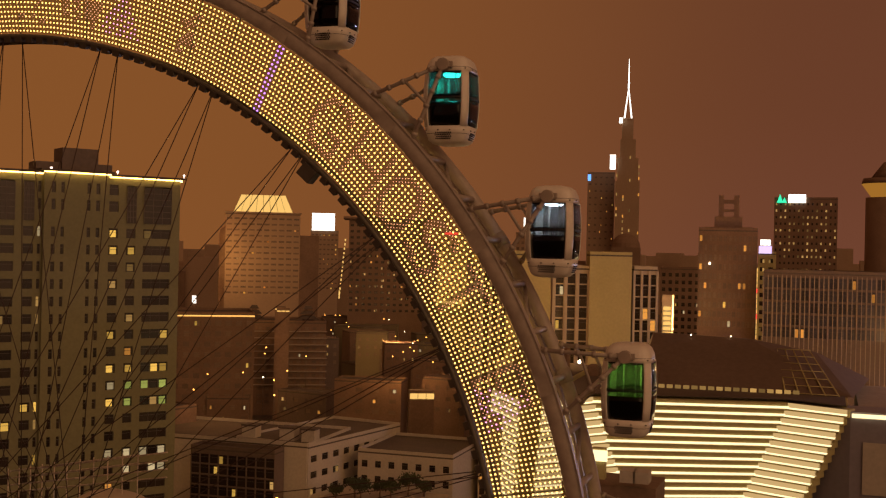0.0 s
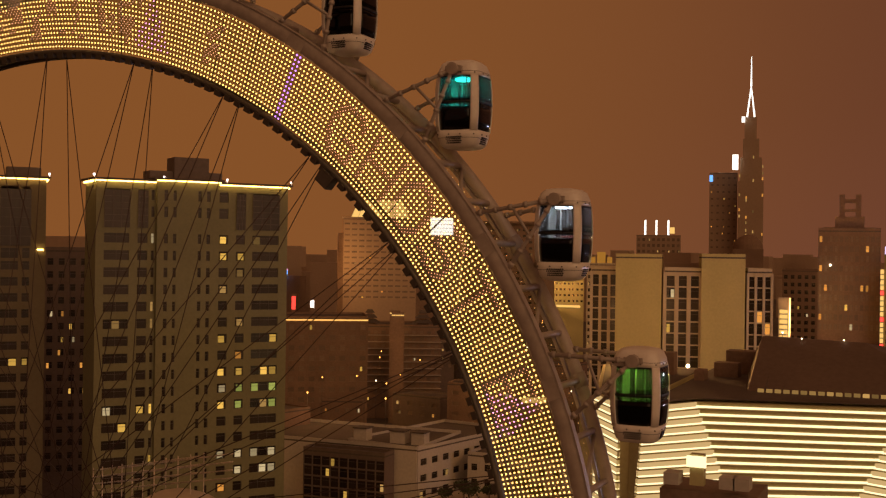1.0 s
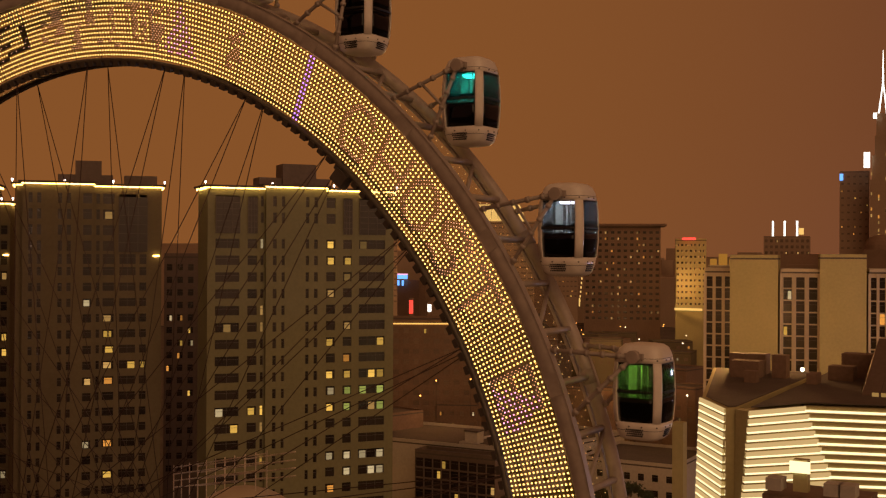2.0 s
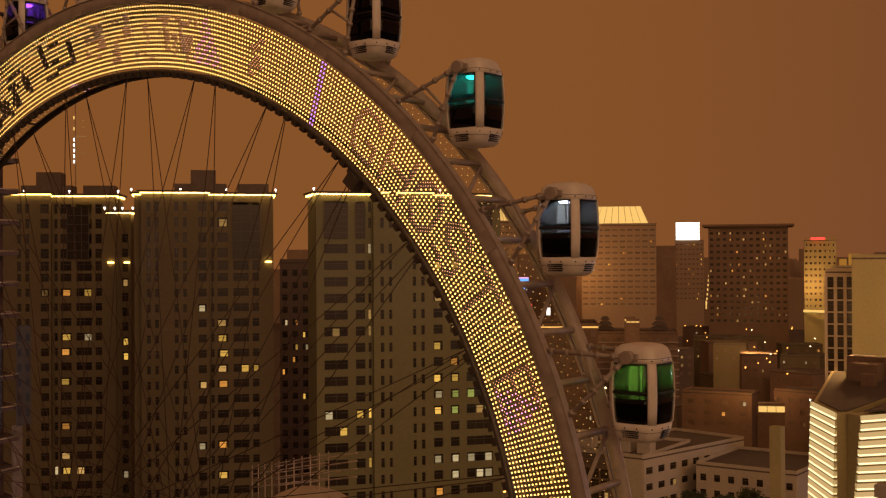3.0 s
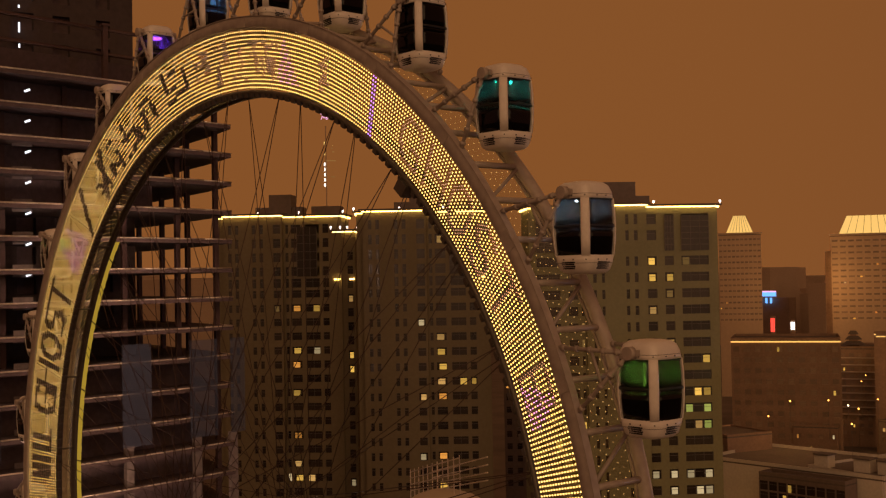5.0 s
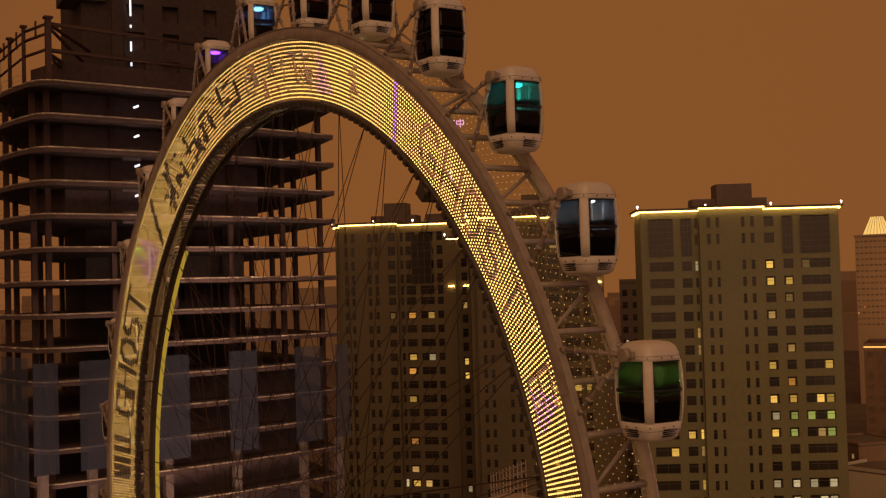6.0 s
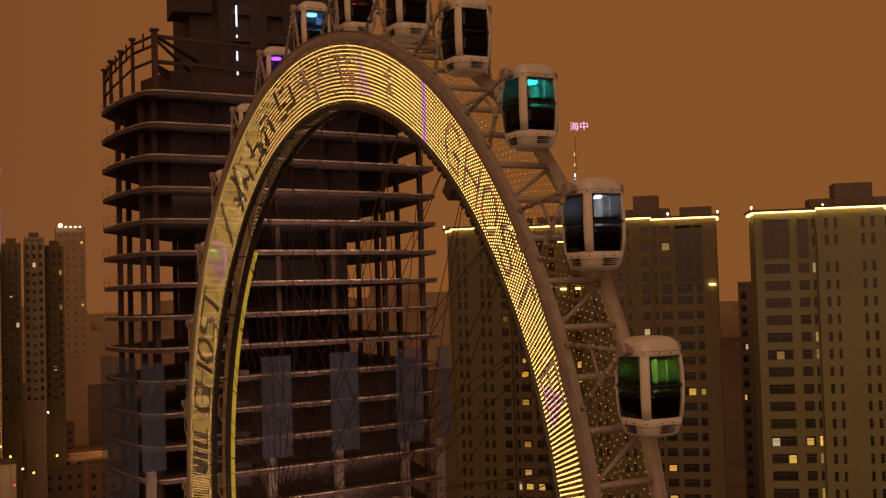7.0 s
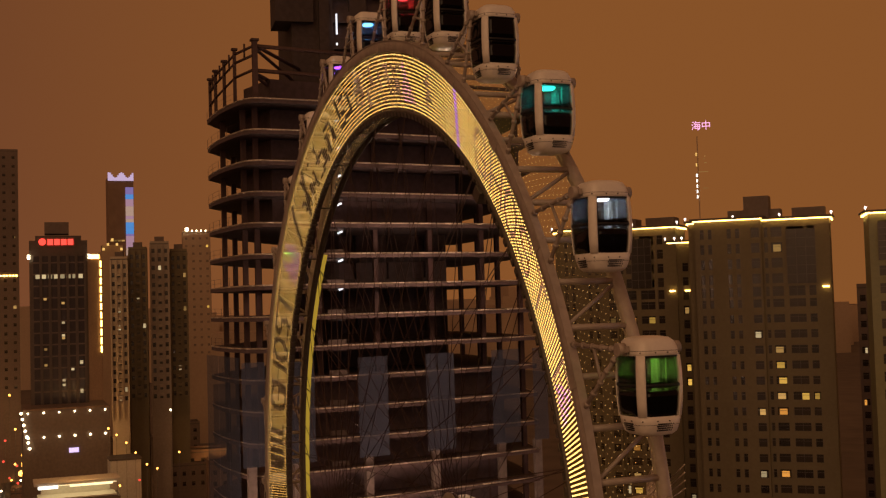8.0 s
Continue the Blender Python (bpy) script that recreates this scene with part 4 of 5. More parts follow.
# long block with an amber roof line, and a pagoda-roofed block
rl, m, w = tower("office_block", "long brown block with an amber roof line", (-206, 333), (-173, 354), 30, 54, 4.0, 10, WALLS["brown"], 0.03, 41, pane=PANE_FAR)
solid(boxed(0, w, -0.4, -0.1, 53.6, 54.1), "roof_line", lit("amber_line", (1.0, 0.50, 0.12), 1.3), rl, "thin amber roof line")
pg, m, w = tower("apartment_block", "brown block with pagoda roofs and balconies", (-233, 446), (-194, 467), 30, 44, 3.2, 12, WALLS["brown"], 0.05, 42, fill=0.5, pane=PANE_FAR)
for x in (10, 36):
    for k in range(3):
        s = 5.5 - k * 1.5
        bm = bmesh.new()
        bmesh.ops.create_cone(bm, cap_ends=True, segments=4, radius1=s * 1.3, radius2=s * 0.7, depth=1.6, matrix=Matrix.Translation((x, 9, 46.5 + k * 2.4)) @ Matrix.Rotation(math.pi / 4, 4, "Z"))
        solid(bm, "pagoda_roof", WALLS["roof"], pg)
        solid(boxed(x - s * 0.5, x + s * 0.5, 9 - s * 0.5, 9 + s * 0.5, 44.4 + k * 2.4, 46 + k * 2.4), "pagoda_storey", WALLS["brown"], pg)
for k in range(9):
    solid(boxed(-0.5, w + 0.5, -1.3, -0.02, 40 - k * 3.2, 40.4 - k * 3.2), "balcony_slab", WALLS["grey"], pg)
bs = thing("roof_sign", pose(-430, 700, 0), "blue and pink roof sign on a far roof", "sign")
solid(boxed(-16, 0, 0, 2, 62, 65), "sign_bar", SIGN_BLUE, bs)
solid(boxed(-16, 0, 0, 2, 65.1, 66), "sign_bar", SIGN_PINK, bs)
solid(boxed(-26, 10, 3, 12, 0, 61), "wall", WALLS["brown"], bs)
for x in (-13, -8, -4):
    solid(boxed(x, x + 1.2, 0, 1, 57, 61), "sign_drop", SIGN_BLUE, bs)

# pale slab block: blank gables with window bays between
for a, b, z in (((-56, 290), (-43, 293), 79.7), ((-32, 296), (-20, 299), 80.0)):
    t, m, w = tower("gable_block", "pale rendered block with a blank gable wall", a, b, 24, z, 4.0, [], WALLS["beige"], 0, 29, group="slab blocks with blank gables")
for a, b, z, sd in (((-64, 292), (-56.4, 293.8), 75.8, 1), ((-42.6, 295), (-32.4, 297.4), 75.8, 2), ((-19.6, 301), (-13, 302.5), 75.9, 3)):
    t, m, w = tower("slab_block", "concrete slab block with tall window bays", a, b, 20, z, 3.4, 3, WALLS["pale"], 0.06, 50 + sd, fill=0.66, tall=0.88, group="slab blocks between gables")
    for x in (0, w / 3, 2 * w / 3, w):
        solid(boxed(x - 0.35, x + 0.35, -0.5, -0.02, 20, z), "pier", WALLS["pale"], t)

# towers to the east
ht, m, w = tower("office_tower", "concrete office tower with an open frame on its roof", (-11, 394), (10, 396), 24, 90, 3.5, 12, WALLS["brown"], 0.05, 31, fill=0.6, tall=0.6, show_from=52, pane=PANE_FAR)
solid(boxed(1.5, w - 1.5, 2, 20, 90, 91.6), "parapet", WALLS["brown"], ht)
solid(boxed(5.6, 15.6, 4, 16, 91.6, 95.6), "penthouse", WALLS["brown"], ht)
for x in (7, 12.6):
    solid(boxed(x, x + 1.9, 6, 9, 95.6, 103.6), "mast_post", WALLS["brown"], ht)
solid(boxed(7, 14, 6.5, 8.5, 100.6, 102), "mast_beam", WALLS["brown"], ht)
solid(boxed(7, 14, 6.5, 8.5, 97.4, 98.4), "mast_beam", WALLS["brown"], ht)
solid(bulb(bmesh.new(), (4.2, -1, 78), 0.45), "facade_lamp", STREET_WHITE, ht)
ag, m, w = tower("office_tower", "dark tower with a green and white roof sign", (3, 675), (39, 676), 34, 115.6, 3.9, 14, WALLS["brown"], 0.32, 32, glows=[FAINT], fill=0.4, tall=0.35, show_from=66)
solid(boxed(8, 18, -1, 0, 113.5, 118.5), "sign_bar", SIGN_WHITE, ag)
bm = bmesh.new()
for x0_, x1_, top_ in ((1.4, 5.0, 118.6), (4.2, 7.2, 116.8)):
    lo_ = [bm.verts.new(p) for p in ((x0_, -1, 113.5), (x1_, -1, 113.5), ((x0_ + x1_) / 2, -1, top_))]
    hi_ = [bm.verts.new(v.co + Vector((0, 1, 0))) for v in lo_]
    for f_ in (lo_, hi_[::-1], *[(lo_[k], lo_[(k + 1) % 3], hi_[(k + 1) % 3], hi_[k]) for k in range(3)]):
        bm.faces.new(f_)
solid(bm, "sign_mark", SIGN_GREEN, ag)
mu = thing("observation_tower", pose(62, 858, 0), "far tower with an amber-glowing flared crown", "tower")
solid(rod(bmesh.new(), (12, 0, 0), (12, 0, 126), 15, 12), "shaft", WALLS["brown"], mu)
solid(rod(bmesh.new(), (12, 0, 126), (12, 0, 136), 11, 16, 18), "crown", FLOOD_ORANGE, mu, "amber-glowing flared crown")
solid(rod(bmesh.new(), (12, 0, 136), (12, 0, 140), 18, 16, 17), "rim", WALLS["brown"], mu)
solid(rod(bmesh.new(), (12, 0, 140), (12, 0, 152), 12, 16, 3), "cap", WALLS["brown"], mu)
ln, m, w = tower("office_tower", "narrow tower with a white-lit edge and cap", (3.5, 516), (11, 516), 12, 82, 4.0, 2, WALLS["beige"], 0.6, 61, glows=[FAINT])
solid(boxed(0.2, 6, -0.5, 0, 82.5, 86), "lit_cap", SIGN_VIOLET, ln)
solid(boxed(0.8, 5.4, -0.5, 0, 86.3, 89), "lit_cap", SIGN_WHITE, ln)
for k in range(15):
    solid(boxed(-1.6, -0.1, -0.6, -0.1, 40 + k * 2.4, 42 + k * 2.4), "edge_lamp", FLOOD if k % 5 else SIGN_RED, ln)
tower("apartment_block", "dark hazy apartment block", (-52, 591), (-31, 593), 22, 73, 4.0, 6, WALLS["brown"], 0.03, 62)
GLASS_WALL = material("curtain_glass", (0.10, 0.095, 0.11), 0.25, 0.0, 0.5, 0.3, 0, 0.8, 0.5)
gl, m, w = tower("office_block", "long dark glass office block with vertical fins", (13, 386), (95, 384), 40, 75, 4.4, 26, WALLS["dark"], 0.06, 33, fill=0.8, tall=0.82, show_from=48, pane=GLASS_WALL, glows=[FAINT, GLOW_WARM])
for k in range(53):
    solid(boxed(w * k / 52 - 0.12, w * k / 52 + 0.12, -0.7, -0.02, 36, 74.5), "fin", WALLS["grey"], gl)
sl = thing("lit_hoarding", pose(-12, 330, 0), "tall warm-lit stair tower", "building")
solid(boxed(-3.2, 0, 0, 4, 0, 68), "wall", WALLS["pale"], sl)
for k in range(8):
    solid(boxed(-2.8, -0.4, -0.2, -0.02, 52 + k * 1.6, 53.1 + k * 1.6), "lamp_panel", FLOOD, sl)


# ---- shopping mall with a banded, lit front ----
mall = thing("shopping_mall", pose(0, 0, 0), "low mall with glowing horizontal bands on folded walls", "mall")
front = [(-12.1, 155.2), (-5.4, 167.0), (28.9, 176.0), (39.0, 171.0)]
# the folds lean: their feet draw in along the front
FOOT = (-0.08, 0.37, -0.45, -0.45)


def fold(i, drop):
    return (front[i][0] + FOOT[i] * drop, front[i][1])


def loft(bm, low, high, z0, z1):
    lo, hi = [bm.verts.new((x, y, z0)) for x, y in low], [bm.verts.new((x, y, z1)) for x, y in high]
    for k in range(len(lo)):
        bm.faces.new((lo[k], lo[(k + 1) % len(lo)], hi[(k + 1) % len(lo)], hi[k]))
    bm.faces.new(lo[::-1])
    bm.faces.new(hi)
    return bm


solid(loft(bmesh.new(), [(x, y + 5) for x, y in [fold(i, 24) for i in range(4)]] + [(26, 225), (-14, 225)], [(x, y + 5) for x, y in front] + [(39, 225), (-14, 225)], 31, 54.9), "wall", WALLS["beige"], mall)
solid(boxed(-10, 24, 178, 224, 0, 30.9), "base_wall", WALLS["beige"], mall)
solid(boxed(41, 75, 181, 225, 0, 53.4), "rear_wall", WALLS["grey"], mall)
solid(boxed(39.6, 75, 171.2, 171.45, 53.2, 53.9), "light_strip", STRIP, mall, "warm white glowing band")
solid(prism(bmesh.new(), [(-15.8, 156.2), (-14.6, 158.2), (-16, 225), (-40, 225), (-24.4, 169)], 0, 54.6), "wall", WALLS["beige"], mall)
# the bands' wash on the side panels is painted as the panels' own emission
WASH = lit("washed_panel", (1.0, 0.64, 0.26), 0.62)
for side, (i, j) in enumerate(((0, 1), (1, 2), (2, 3), (4, 5))):
    for k in range(16):
        z = 54.2 - 1.38 * k
        lean = 0.3 + 0.05 * k
        ends = ((-24.4, 169.0), (-15.8, 156.2)) if i == 4 else (fold(i, 1.38 * k), fold(j, 1.38 * k))
        fm, w = frame_of(*ends)
        place("backing_panel", mesh_of("backing_panel", boxed(0, w, -0.24 - lean + 0.04, 2.6, z - 1.04, z + 0.34), WALLS["beige"]), None, mall, "", fm)
        place("louvre", mesh_of("louvre", boxed(0, w, -0.42 - lean, -0.02, z - 0.82, z - 0.72), WALLS["pale"]), None, mall, "", fm)
        if side == 1:
            place("light_strip", mesh_of("light_strip", boxed(0, w, -0.34 - lean, -0.30, z - 0.62, z - 0.22), STRIP), None, mall, "warm white glowing band", fm)
        else:
            place("light_strip", mesh_of("light_strip", boxed(0, w, -0.34 - lean, -0.30, z - 0.70, z - 0.42), STRIP), None, mall, "warm white glowing band", fm)
            place("washed_panel", mesh_of("washed_panel", boxed(0, w, -0.26 - lean, -0.24, z - 0.41, z + 0.35), WASH), None, mall, "panel glowing with the painted wash of the band below", fm)
# roof deck and plant
solid(prism(bmesh.new(), [(-11.6, 156), (-5.2, 167.6), (28.6, 176.6), (38.6, 171.6), (38.6, 224), (-13.8, 224)], 55.02, 55.2), "roof_deck", WALLS["roof"], mall, "dark flat roof deck")
solid(prism(bmesh.new(), [(-15.9, 157.4), (-15, 158.8), (-16.4, 224), (-39, 224), (-23.8, 169.6)], 54.62, 54.8), "roof_deck", WALLS["roof"], mall, "dark flat roof deck")
for x, y, dx, dy, dz in ((-30, 205, 6, 5, 3.2), (-22, 208, 3, 3, 4.5), (-33, 214, 8, 4, 4.0), (-24.5, 196, 2.5, 2.5, 2.0), (-10, 206, 5, 4, 3.0), (-9, 214, 7, 5, 5.0), (-12, 196, 2, 4, 2.2)):
    solid(boxed(x, x + dx, y, y + dy, 55.22 if x > -14 else 54.82, 55.2 + dz), "roof_unit", WALLS["brown"], mall, "dark rooftop plant unit")
# dark roof over the mall
roof = bmesh.new()
rv = [roof.verts.new(p) for p in ((1, 183, 55), (40, 186, 55), (44, 224, 55), (-6, 224, 55), (0, 206, 64.2), (20, 208, 63.6), (33, 212, 61.2), (1, 216, 63.6))]
for f in ((0, 1, 6, 5, 4), (1, 2, 6), (2, 3, 7, 6), (7, 5, 6), (7, 4, 5), (3, 0, 4, 7)):
    roof.faces.new([rv[i] for i in f])
solid(roof, "roof_shell", WALLS["dark"], mall, "dark folded metal roof")
seam = bmesh.new()
for k in range(1, 12):
    f = k / 12
    p = Vector((1, 183, 55.05)).lerp(Vector((40, 186, 55.05)), f)
    q = Vector((0, 206, 64.3)).lerp(Vector((33, 212, 61.3)), f)
    rod(seam, p, q, 0.06, 4)
solid(seam, "roof_seam", STEEL_DARK, mall)
for k in range(18):
    x = 3 + 1.55 * k
    solid(boxed(x, x + 1.15, 182.3 + 0.12 * k, 182.5 + 0.12 * k, 54.9, 55.9), "clerestory_window", FAINT, mall, "dim amber window")
lat = bmesh.new()
for k in range(5):
    p, q = Vector((28 + 2.4 * k, 184.5, 55.2)), Vector((25.5 + 1.6 * k, 205, 61.8))
    rod(lat, p, q, 0.16, 4)
for k in range(7):
    f = k / 6
    rod(lat, Vector((28, 184.5, 55.4)).lerp(Vector((25.5, 205, 62)), f), Vector((37.6, 184.5, 55.4)).lerp(Vector((32, 205, 62)), f), 0.09, 4)
solid(lat, "skylight_lattice", WALLS["beige"], mall, "pale lattice of a roof skylight")
annex = thing("office_annex", pose(0, 0, 0), "grey annex beside the mall", "building")
solid(prism(bmesh.new(), ((24, 180.5), (39.4, 171.6), (75, 171.6), (75, 180.5)), 0, 54.2), "wall", material("blue_grey_panel", (0.24, 0.22, 0.26), 0.5, 0, 0.4, 0.15), annex)
solid(boxed(41.5, 56, 171.2, 171.5, 40, 49), "panel", WALLS["white"], annex)
# kiosks and plant on nearer roofs
kio = thing("roof_kiosk", pose(0, 0, 0), "amber-lit kiosk on a rooftop", "kiosk")
solid(boxed(-2, 12, 128, 138, 0, 46.5), "wall", WALLS["brown"], kio)
solid(boxed(2.6, 4.6, 127, 128.6, 47.5, 52), "mast", WALLS["beige"], kio)
solid(boxed(2.2, 5.0, 126.6, 127, 50.2, 51.8), "sign", STRIP, kio)
for x in (-1, 7, 9):
    solid(boxed(x, x + 2.2, 126, 129, 47.5, 49.2), "roof_unit", WALLS["white"], kio)
pole = thing("sign_pole", pose(-4.6, 100, 0), "tall amber-lit square pole", "pole")
solid(boxed(-0.7, 0.7, -0.7, 0.7, 0, 60), "shaft", WALLS["beige"], pole)
fl = thing("flood_lamp", pose(-20, 226.5, 0), "white flood lamp on a roof mast", "lamp")
solid(rod(bmesh.new(), (0, 0, 54.6), (0, 0, 53.5), 0.12, 6), "mast", STEEL_DARK, fl)
solid(bulb(bmesh.new(), (0, -0.4, 55.2), 0.5), "lamp", STREET_WHITE, fl)
for p in ((8, 205, 63.6), (16, 207, 63.5), (4, 206, 64.6)):
    f2 = thing("roof_lamp", pose(*p), "tiny white lamp on the mall roof", "lamp", "roof lamps")
    solid(bulb(bmesh.new(), (0, 0, 0.5), 0.16), "lamp", STREET_WHITE, f2)
    solid(rod(bmesh.new(), (0, 0, -2.5), (0, 0, 0.5), 0.06, 5), "post", STEEL_DARK, f2)


# ---- low white buildings ----
wb, m, w = tower("low_building", "low white rendered building with a flat dark roof", (-160, 254.8), (-104.2, 256.6), 34, 23.6, 4.0, [], WALLS["white"], 0, 70)
for x, s_ in ((32, 4.2), (44, 4.6), (51, 4.0)):
    solid(boxed(x, x + s_, 7, 11, 24.1, 27.6), "stair_hut", WALLS["white"], wb)
    solid(boxed(x - 0.3, x + s_ + 0.3, 6.7, 11.3, 27.6, 28.0), "hut_roof", WALLS["roof"], wb)
tower("low_building", "low white wing with rows of windows", (-103.9, 257.0), (-95.0, 307.0), 26, 23.4, 4.6, 9, WALLS["white"], 0.03, 71, fill=0.55, tall=0.42, glows=[FAINT])
tower("low_building", "low pale building with a row of square windows", (-95.3, 272.9), (-66, 273.4), 32, 20.6, 4.4, 7, WALLS["white"], 0.0, 72, fill=0.45, tall=0.45)
dg, m, w = tower("glass_pavilion", "dark glass pavilion with a few lit panes", (-136, 247), (-110, 248), 6.5, 22.6, 3.0, 9, WALLS["dark"], 0.08, 73, fill=0.9, tall=0.85, show_from=6, glows=[FAINT, GLOW_YELLOW])


def street_lamp(x, y, z, glow_mat, h=7.0, r=0.5):
    t = thing("street_lamp", pose(x, y, z), "street lamp with a glowing head", "lamp", "street lamps")
    solid(rod(bmesh.new(), (0, 0, 0), (0, 0, h), 0.055, 5), "post", STEEL_DARK, t)
    solid(bulb(bmesh.new(), (0, 0, h), r), "lamp_head", glow_mat, t)
    return t


for x, y, z in ((-145, 248, 0), (-107, 244, 0), (-246.7, 425, 0), (-239, 429, 0), (-226, 432, 0), (-222, 436, 0), (-176, 330, 0), (-168, 336, 0)):
    street_lamp(x, y, z, STREET, 11.5, 0.5)

# low houses between
r = random.Random(19)
for i in range(52):
    y = 255 + 520 * r.random()
    x = -60 - 0.42 * (y - 200) + 200 * (r.random() - 0.62)
    if x > -28 and y < 330:
        continue
    if -175 < x < -55 and y < 335:
        continue
    h = 12 + 22 * r.random()
    wd = 14 + 16 * r.random()
    tilt = r.uniform(-0.3, 0.9)
    a = (x, y)
    b = (x + wd * math.cos(tilt), y + wd * math.sin(tilt))
    tower("low_house", "low dark city house with a few lit windows", a, b, 12 + 10 * r.random(), h, 4.2, 4, WALLS[r.choice(("brown", "dark", "taupe", "brown"))], 0.22, 100 + i, pane=PANE_FAR, glows=[FAINT, FAINT, GLOW_WARM, GLOW_WHITE], group="low houses", show_from=max(6, h - 14), fill=0.4, tall=0.4, parapet=0.6)
for i in range(60):
    y = 270 + 450 * r.random()
    x = -70 - 0.42 * (y - 200) + 170 * (r.random() - 0.6)
    street_lamp(x, y, 20, r.choice((STREET, STREET, STREET_WHITE)), 14, 0.28)


def tree(x, y, z, h, seed):
    """A tree of tapered trunk, limbs and many small leaf clumps."""
    rr = random.Random(seed)
    t = thing("tree", pose(x, y, z), "dark leafy street tree at night", "tree", "street trees")
    bm = rod(bmesh.new(), (0, 0, 0), (0, 0, h * 0.55), 0.3, 7, 0.16)
    tips = []
    for k in range(6):
        a = k * 1.05 + rr.random()
        tip = Vector((h * 0.28 * math.cos(a), h * 0.28 * math.sin(a), h * (0.6 + 0.3 * rr.random())))
        rod(bm, (0, 0, h * (0.35 + 0.03 * k)), tip, 0.1, 5, 0.04)
        tips.append(tip)
    solid(bm, "trunk", WALLS["brown"], t)
    cr = bmesh.new()
    for k in range(700):
        c = rr.choice(tips) + Vector((rr.gauss(0, h * 0.11), rr.gauss(0, h * 0.11), rr.gauss(0, h * 0.09)))
        s = 0.25 + 0.25 * rr.random()
        q = Euler((rr.uniform(0, 6), rr.uniform(0, 6), 0)).to_matrix()
        cr.faces.new([cr.verts.new(c + q @ Vector(p)) for p in ((-s, 0, 0), (0, -s * 0.5, 0), (s, 0, 0), (0, s * 0.5, 0))])
    solid(cr, "crown", LEAF, t)


LEAF = material("leaves", (0.05, 0.06, 0.025), 0.7, 0, 3, 0.4)
for i, (x, y) in enumerate(((-93, 252), (-89, 256), (-86, 253), (-83, 260), (-79, 258), (-76, 264), (-72, 266))):
    tree(x, y, 11, 4.2 + 1.1 * (i % 3), 300 + i)


terrace = thing("planted_terrace", pose(-98, 246, 0), "low dark terrace planted with shrubs", "terrace")
solid(boxed(0, 32, 0, 25, 0, 11), "wall", WALLS["grey"], terrace)


# ---- unfinished tower ----
site = thing("unfinished_tower", pose(0, 0, 0), "unfinished concrete tower of bare floor slabs and columns", "building")
PLAN_L, PLAN_Q, PLAN_P = Vector((-116.5, 11.2)), Vector((-94.5, 13.0)), Vector((-100.8, 59.4))
PLAN_R, PLAN_S = Vector((-148, 65)), Vector((-150, 34))


def bow(p, q, out, n):
    """Points along a gently bowed edge of the floor plan, without its last one."""
    d = q - p
    nrm = Vector((d.y, -d.x)).normalized()
    return [p + d * (k / n) + nrm * (out * 4 * (k / n) * (1 - k / n)) for k in range(n)]


CORNER_IN, CORNER_OUT = PLAN_Q + Vector((-4.2, -0.6)), PLAN_Q + Vector((-0.9, 3.6))
corner = [CORNER_IN.lerp(PLAN_Q, f).lerp(PLAN_Q.lerp(CORNER_OUT, f), f) for f in (0, 0.25, 0.5, 0.75)]
plan = bow(PLAN_L, CORNER_IN, 0.6, 4) + corner + bow(CORNER_OUT, PLAN_P, 1.0, 8) + bow(PLAN_P, PLAN_R, 1.2, 4) + bow(PLAN_R, PLAN_S, 0, 1) + bow(PLAN_S, PLAN_L, 0.8, 4)
plan = [(v.x, v.y) for v in plan]
FRONT = range(0, 17)
# pale and speckled, to paint glints along slab edges; also the steel of railings
EDGE = material("slab_edge", (0.55, 0.47, 0.38), 0.30, 0.4, 2.2, 0.7)
# concrete darkened in colour for the shade of the open floors
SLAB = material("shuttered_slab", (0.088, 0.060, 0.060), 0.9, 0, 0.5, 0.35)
RUST = material("red_oxide_steel", (0.066, 0.034, 0.029), 0.7, 0, 1, 0.3)
NETTING = material("blue_netting", (0.060, 0.075, 0.120), 0.9, 0, 0.6, 0.35, 0.3)
# an open weave: half of what lies behind shows through
nn, nl = NETTING.node_tree.nodes, NETTING.node_tree.links
n_mix, n_tr = nn.new("ShaderNodeMixShader"), nn.new("ShaderNodeBsdfTransparent")
n_mix.inputs[0].default_value = 0.36
nl.new(n_tr.outputs[0], n_mix.inputs[1])
nl.new(nn["Principled BSDF"].outputs[0], n_mix.inputs[2])
nl.new(n_mix.outputs[0], nn["Material Output"].inputs[0])


LEVELS = [73.1 + 4.41 * k for k in range(-10, 9)]
for z in LEVELS:
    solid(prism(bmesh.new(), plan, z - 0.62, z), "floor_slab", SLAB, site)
    # a pale rod imitates light glinting along the slab's edge
    glint_line = bmesh.new()
    for k in FRONT:
        a_, b_ = Vector((*plan[k], z)), Vector((*plan[k + 1], z))
        rod(glint_line, a_, b_, 0.11, 4)
    solid(glint_line, "edge_trim", EDGE, site, "pale rod that paints the glint along a slab's edge")
# columns just inside the edges, and a second row within
for p, q, n, deep in ((PLAN_P, PLAN_R, 4, 1.2), (PLAN_S, PLAN_L, 4, 1.2), (PLAN_L, PLAN_Q, 2, 1.5), (PLAN_Q, PLAN_P, 5, 5.0)):
    d = (q - p).normalized()
    for k in range(n):
        at = p + (q - p) * ((k + 0.3) / n) + Vector((-d.y, d.x)) * deep
        solid(boxed(at.x - 0.36, at.x + 0.36, at.y - 0.36, at.y + 0.36, 26, LEVELS[-1] - 0.1), "column", RUST, site)
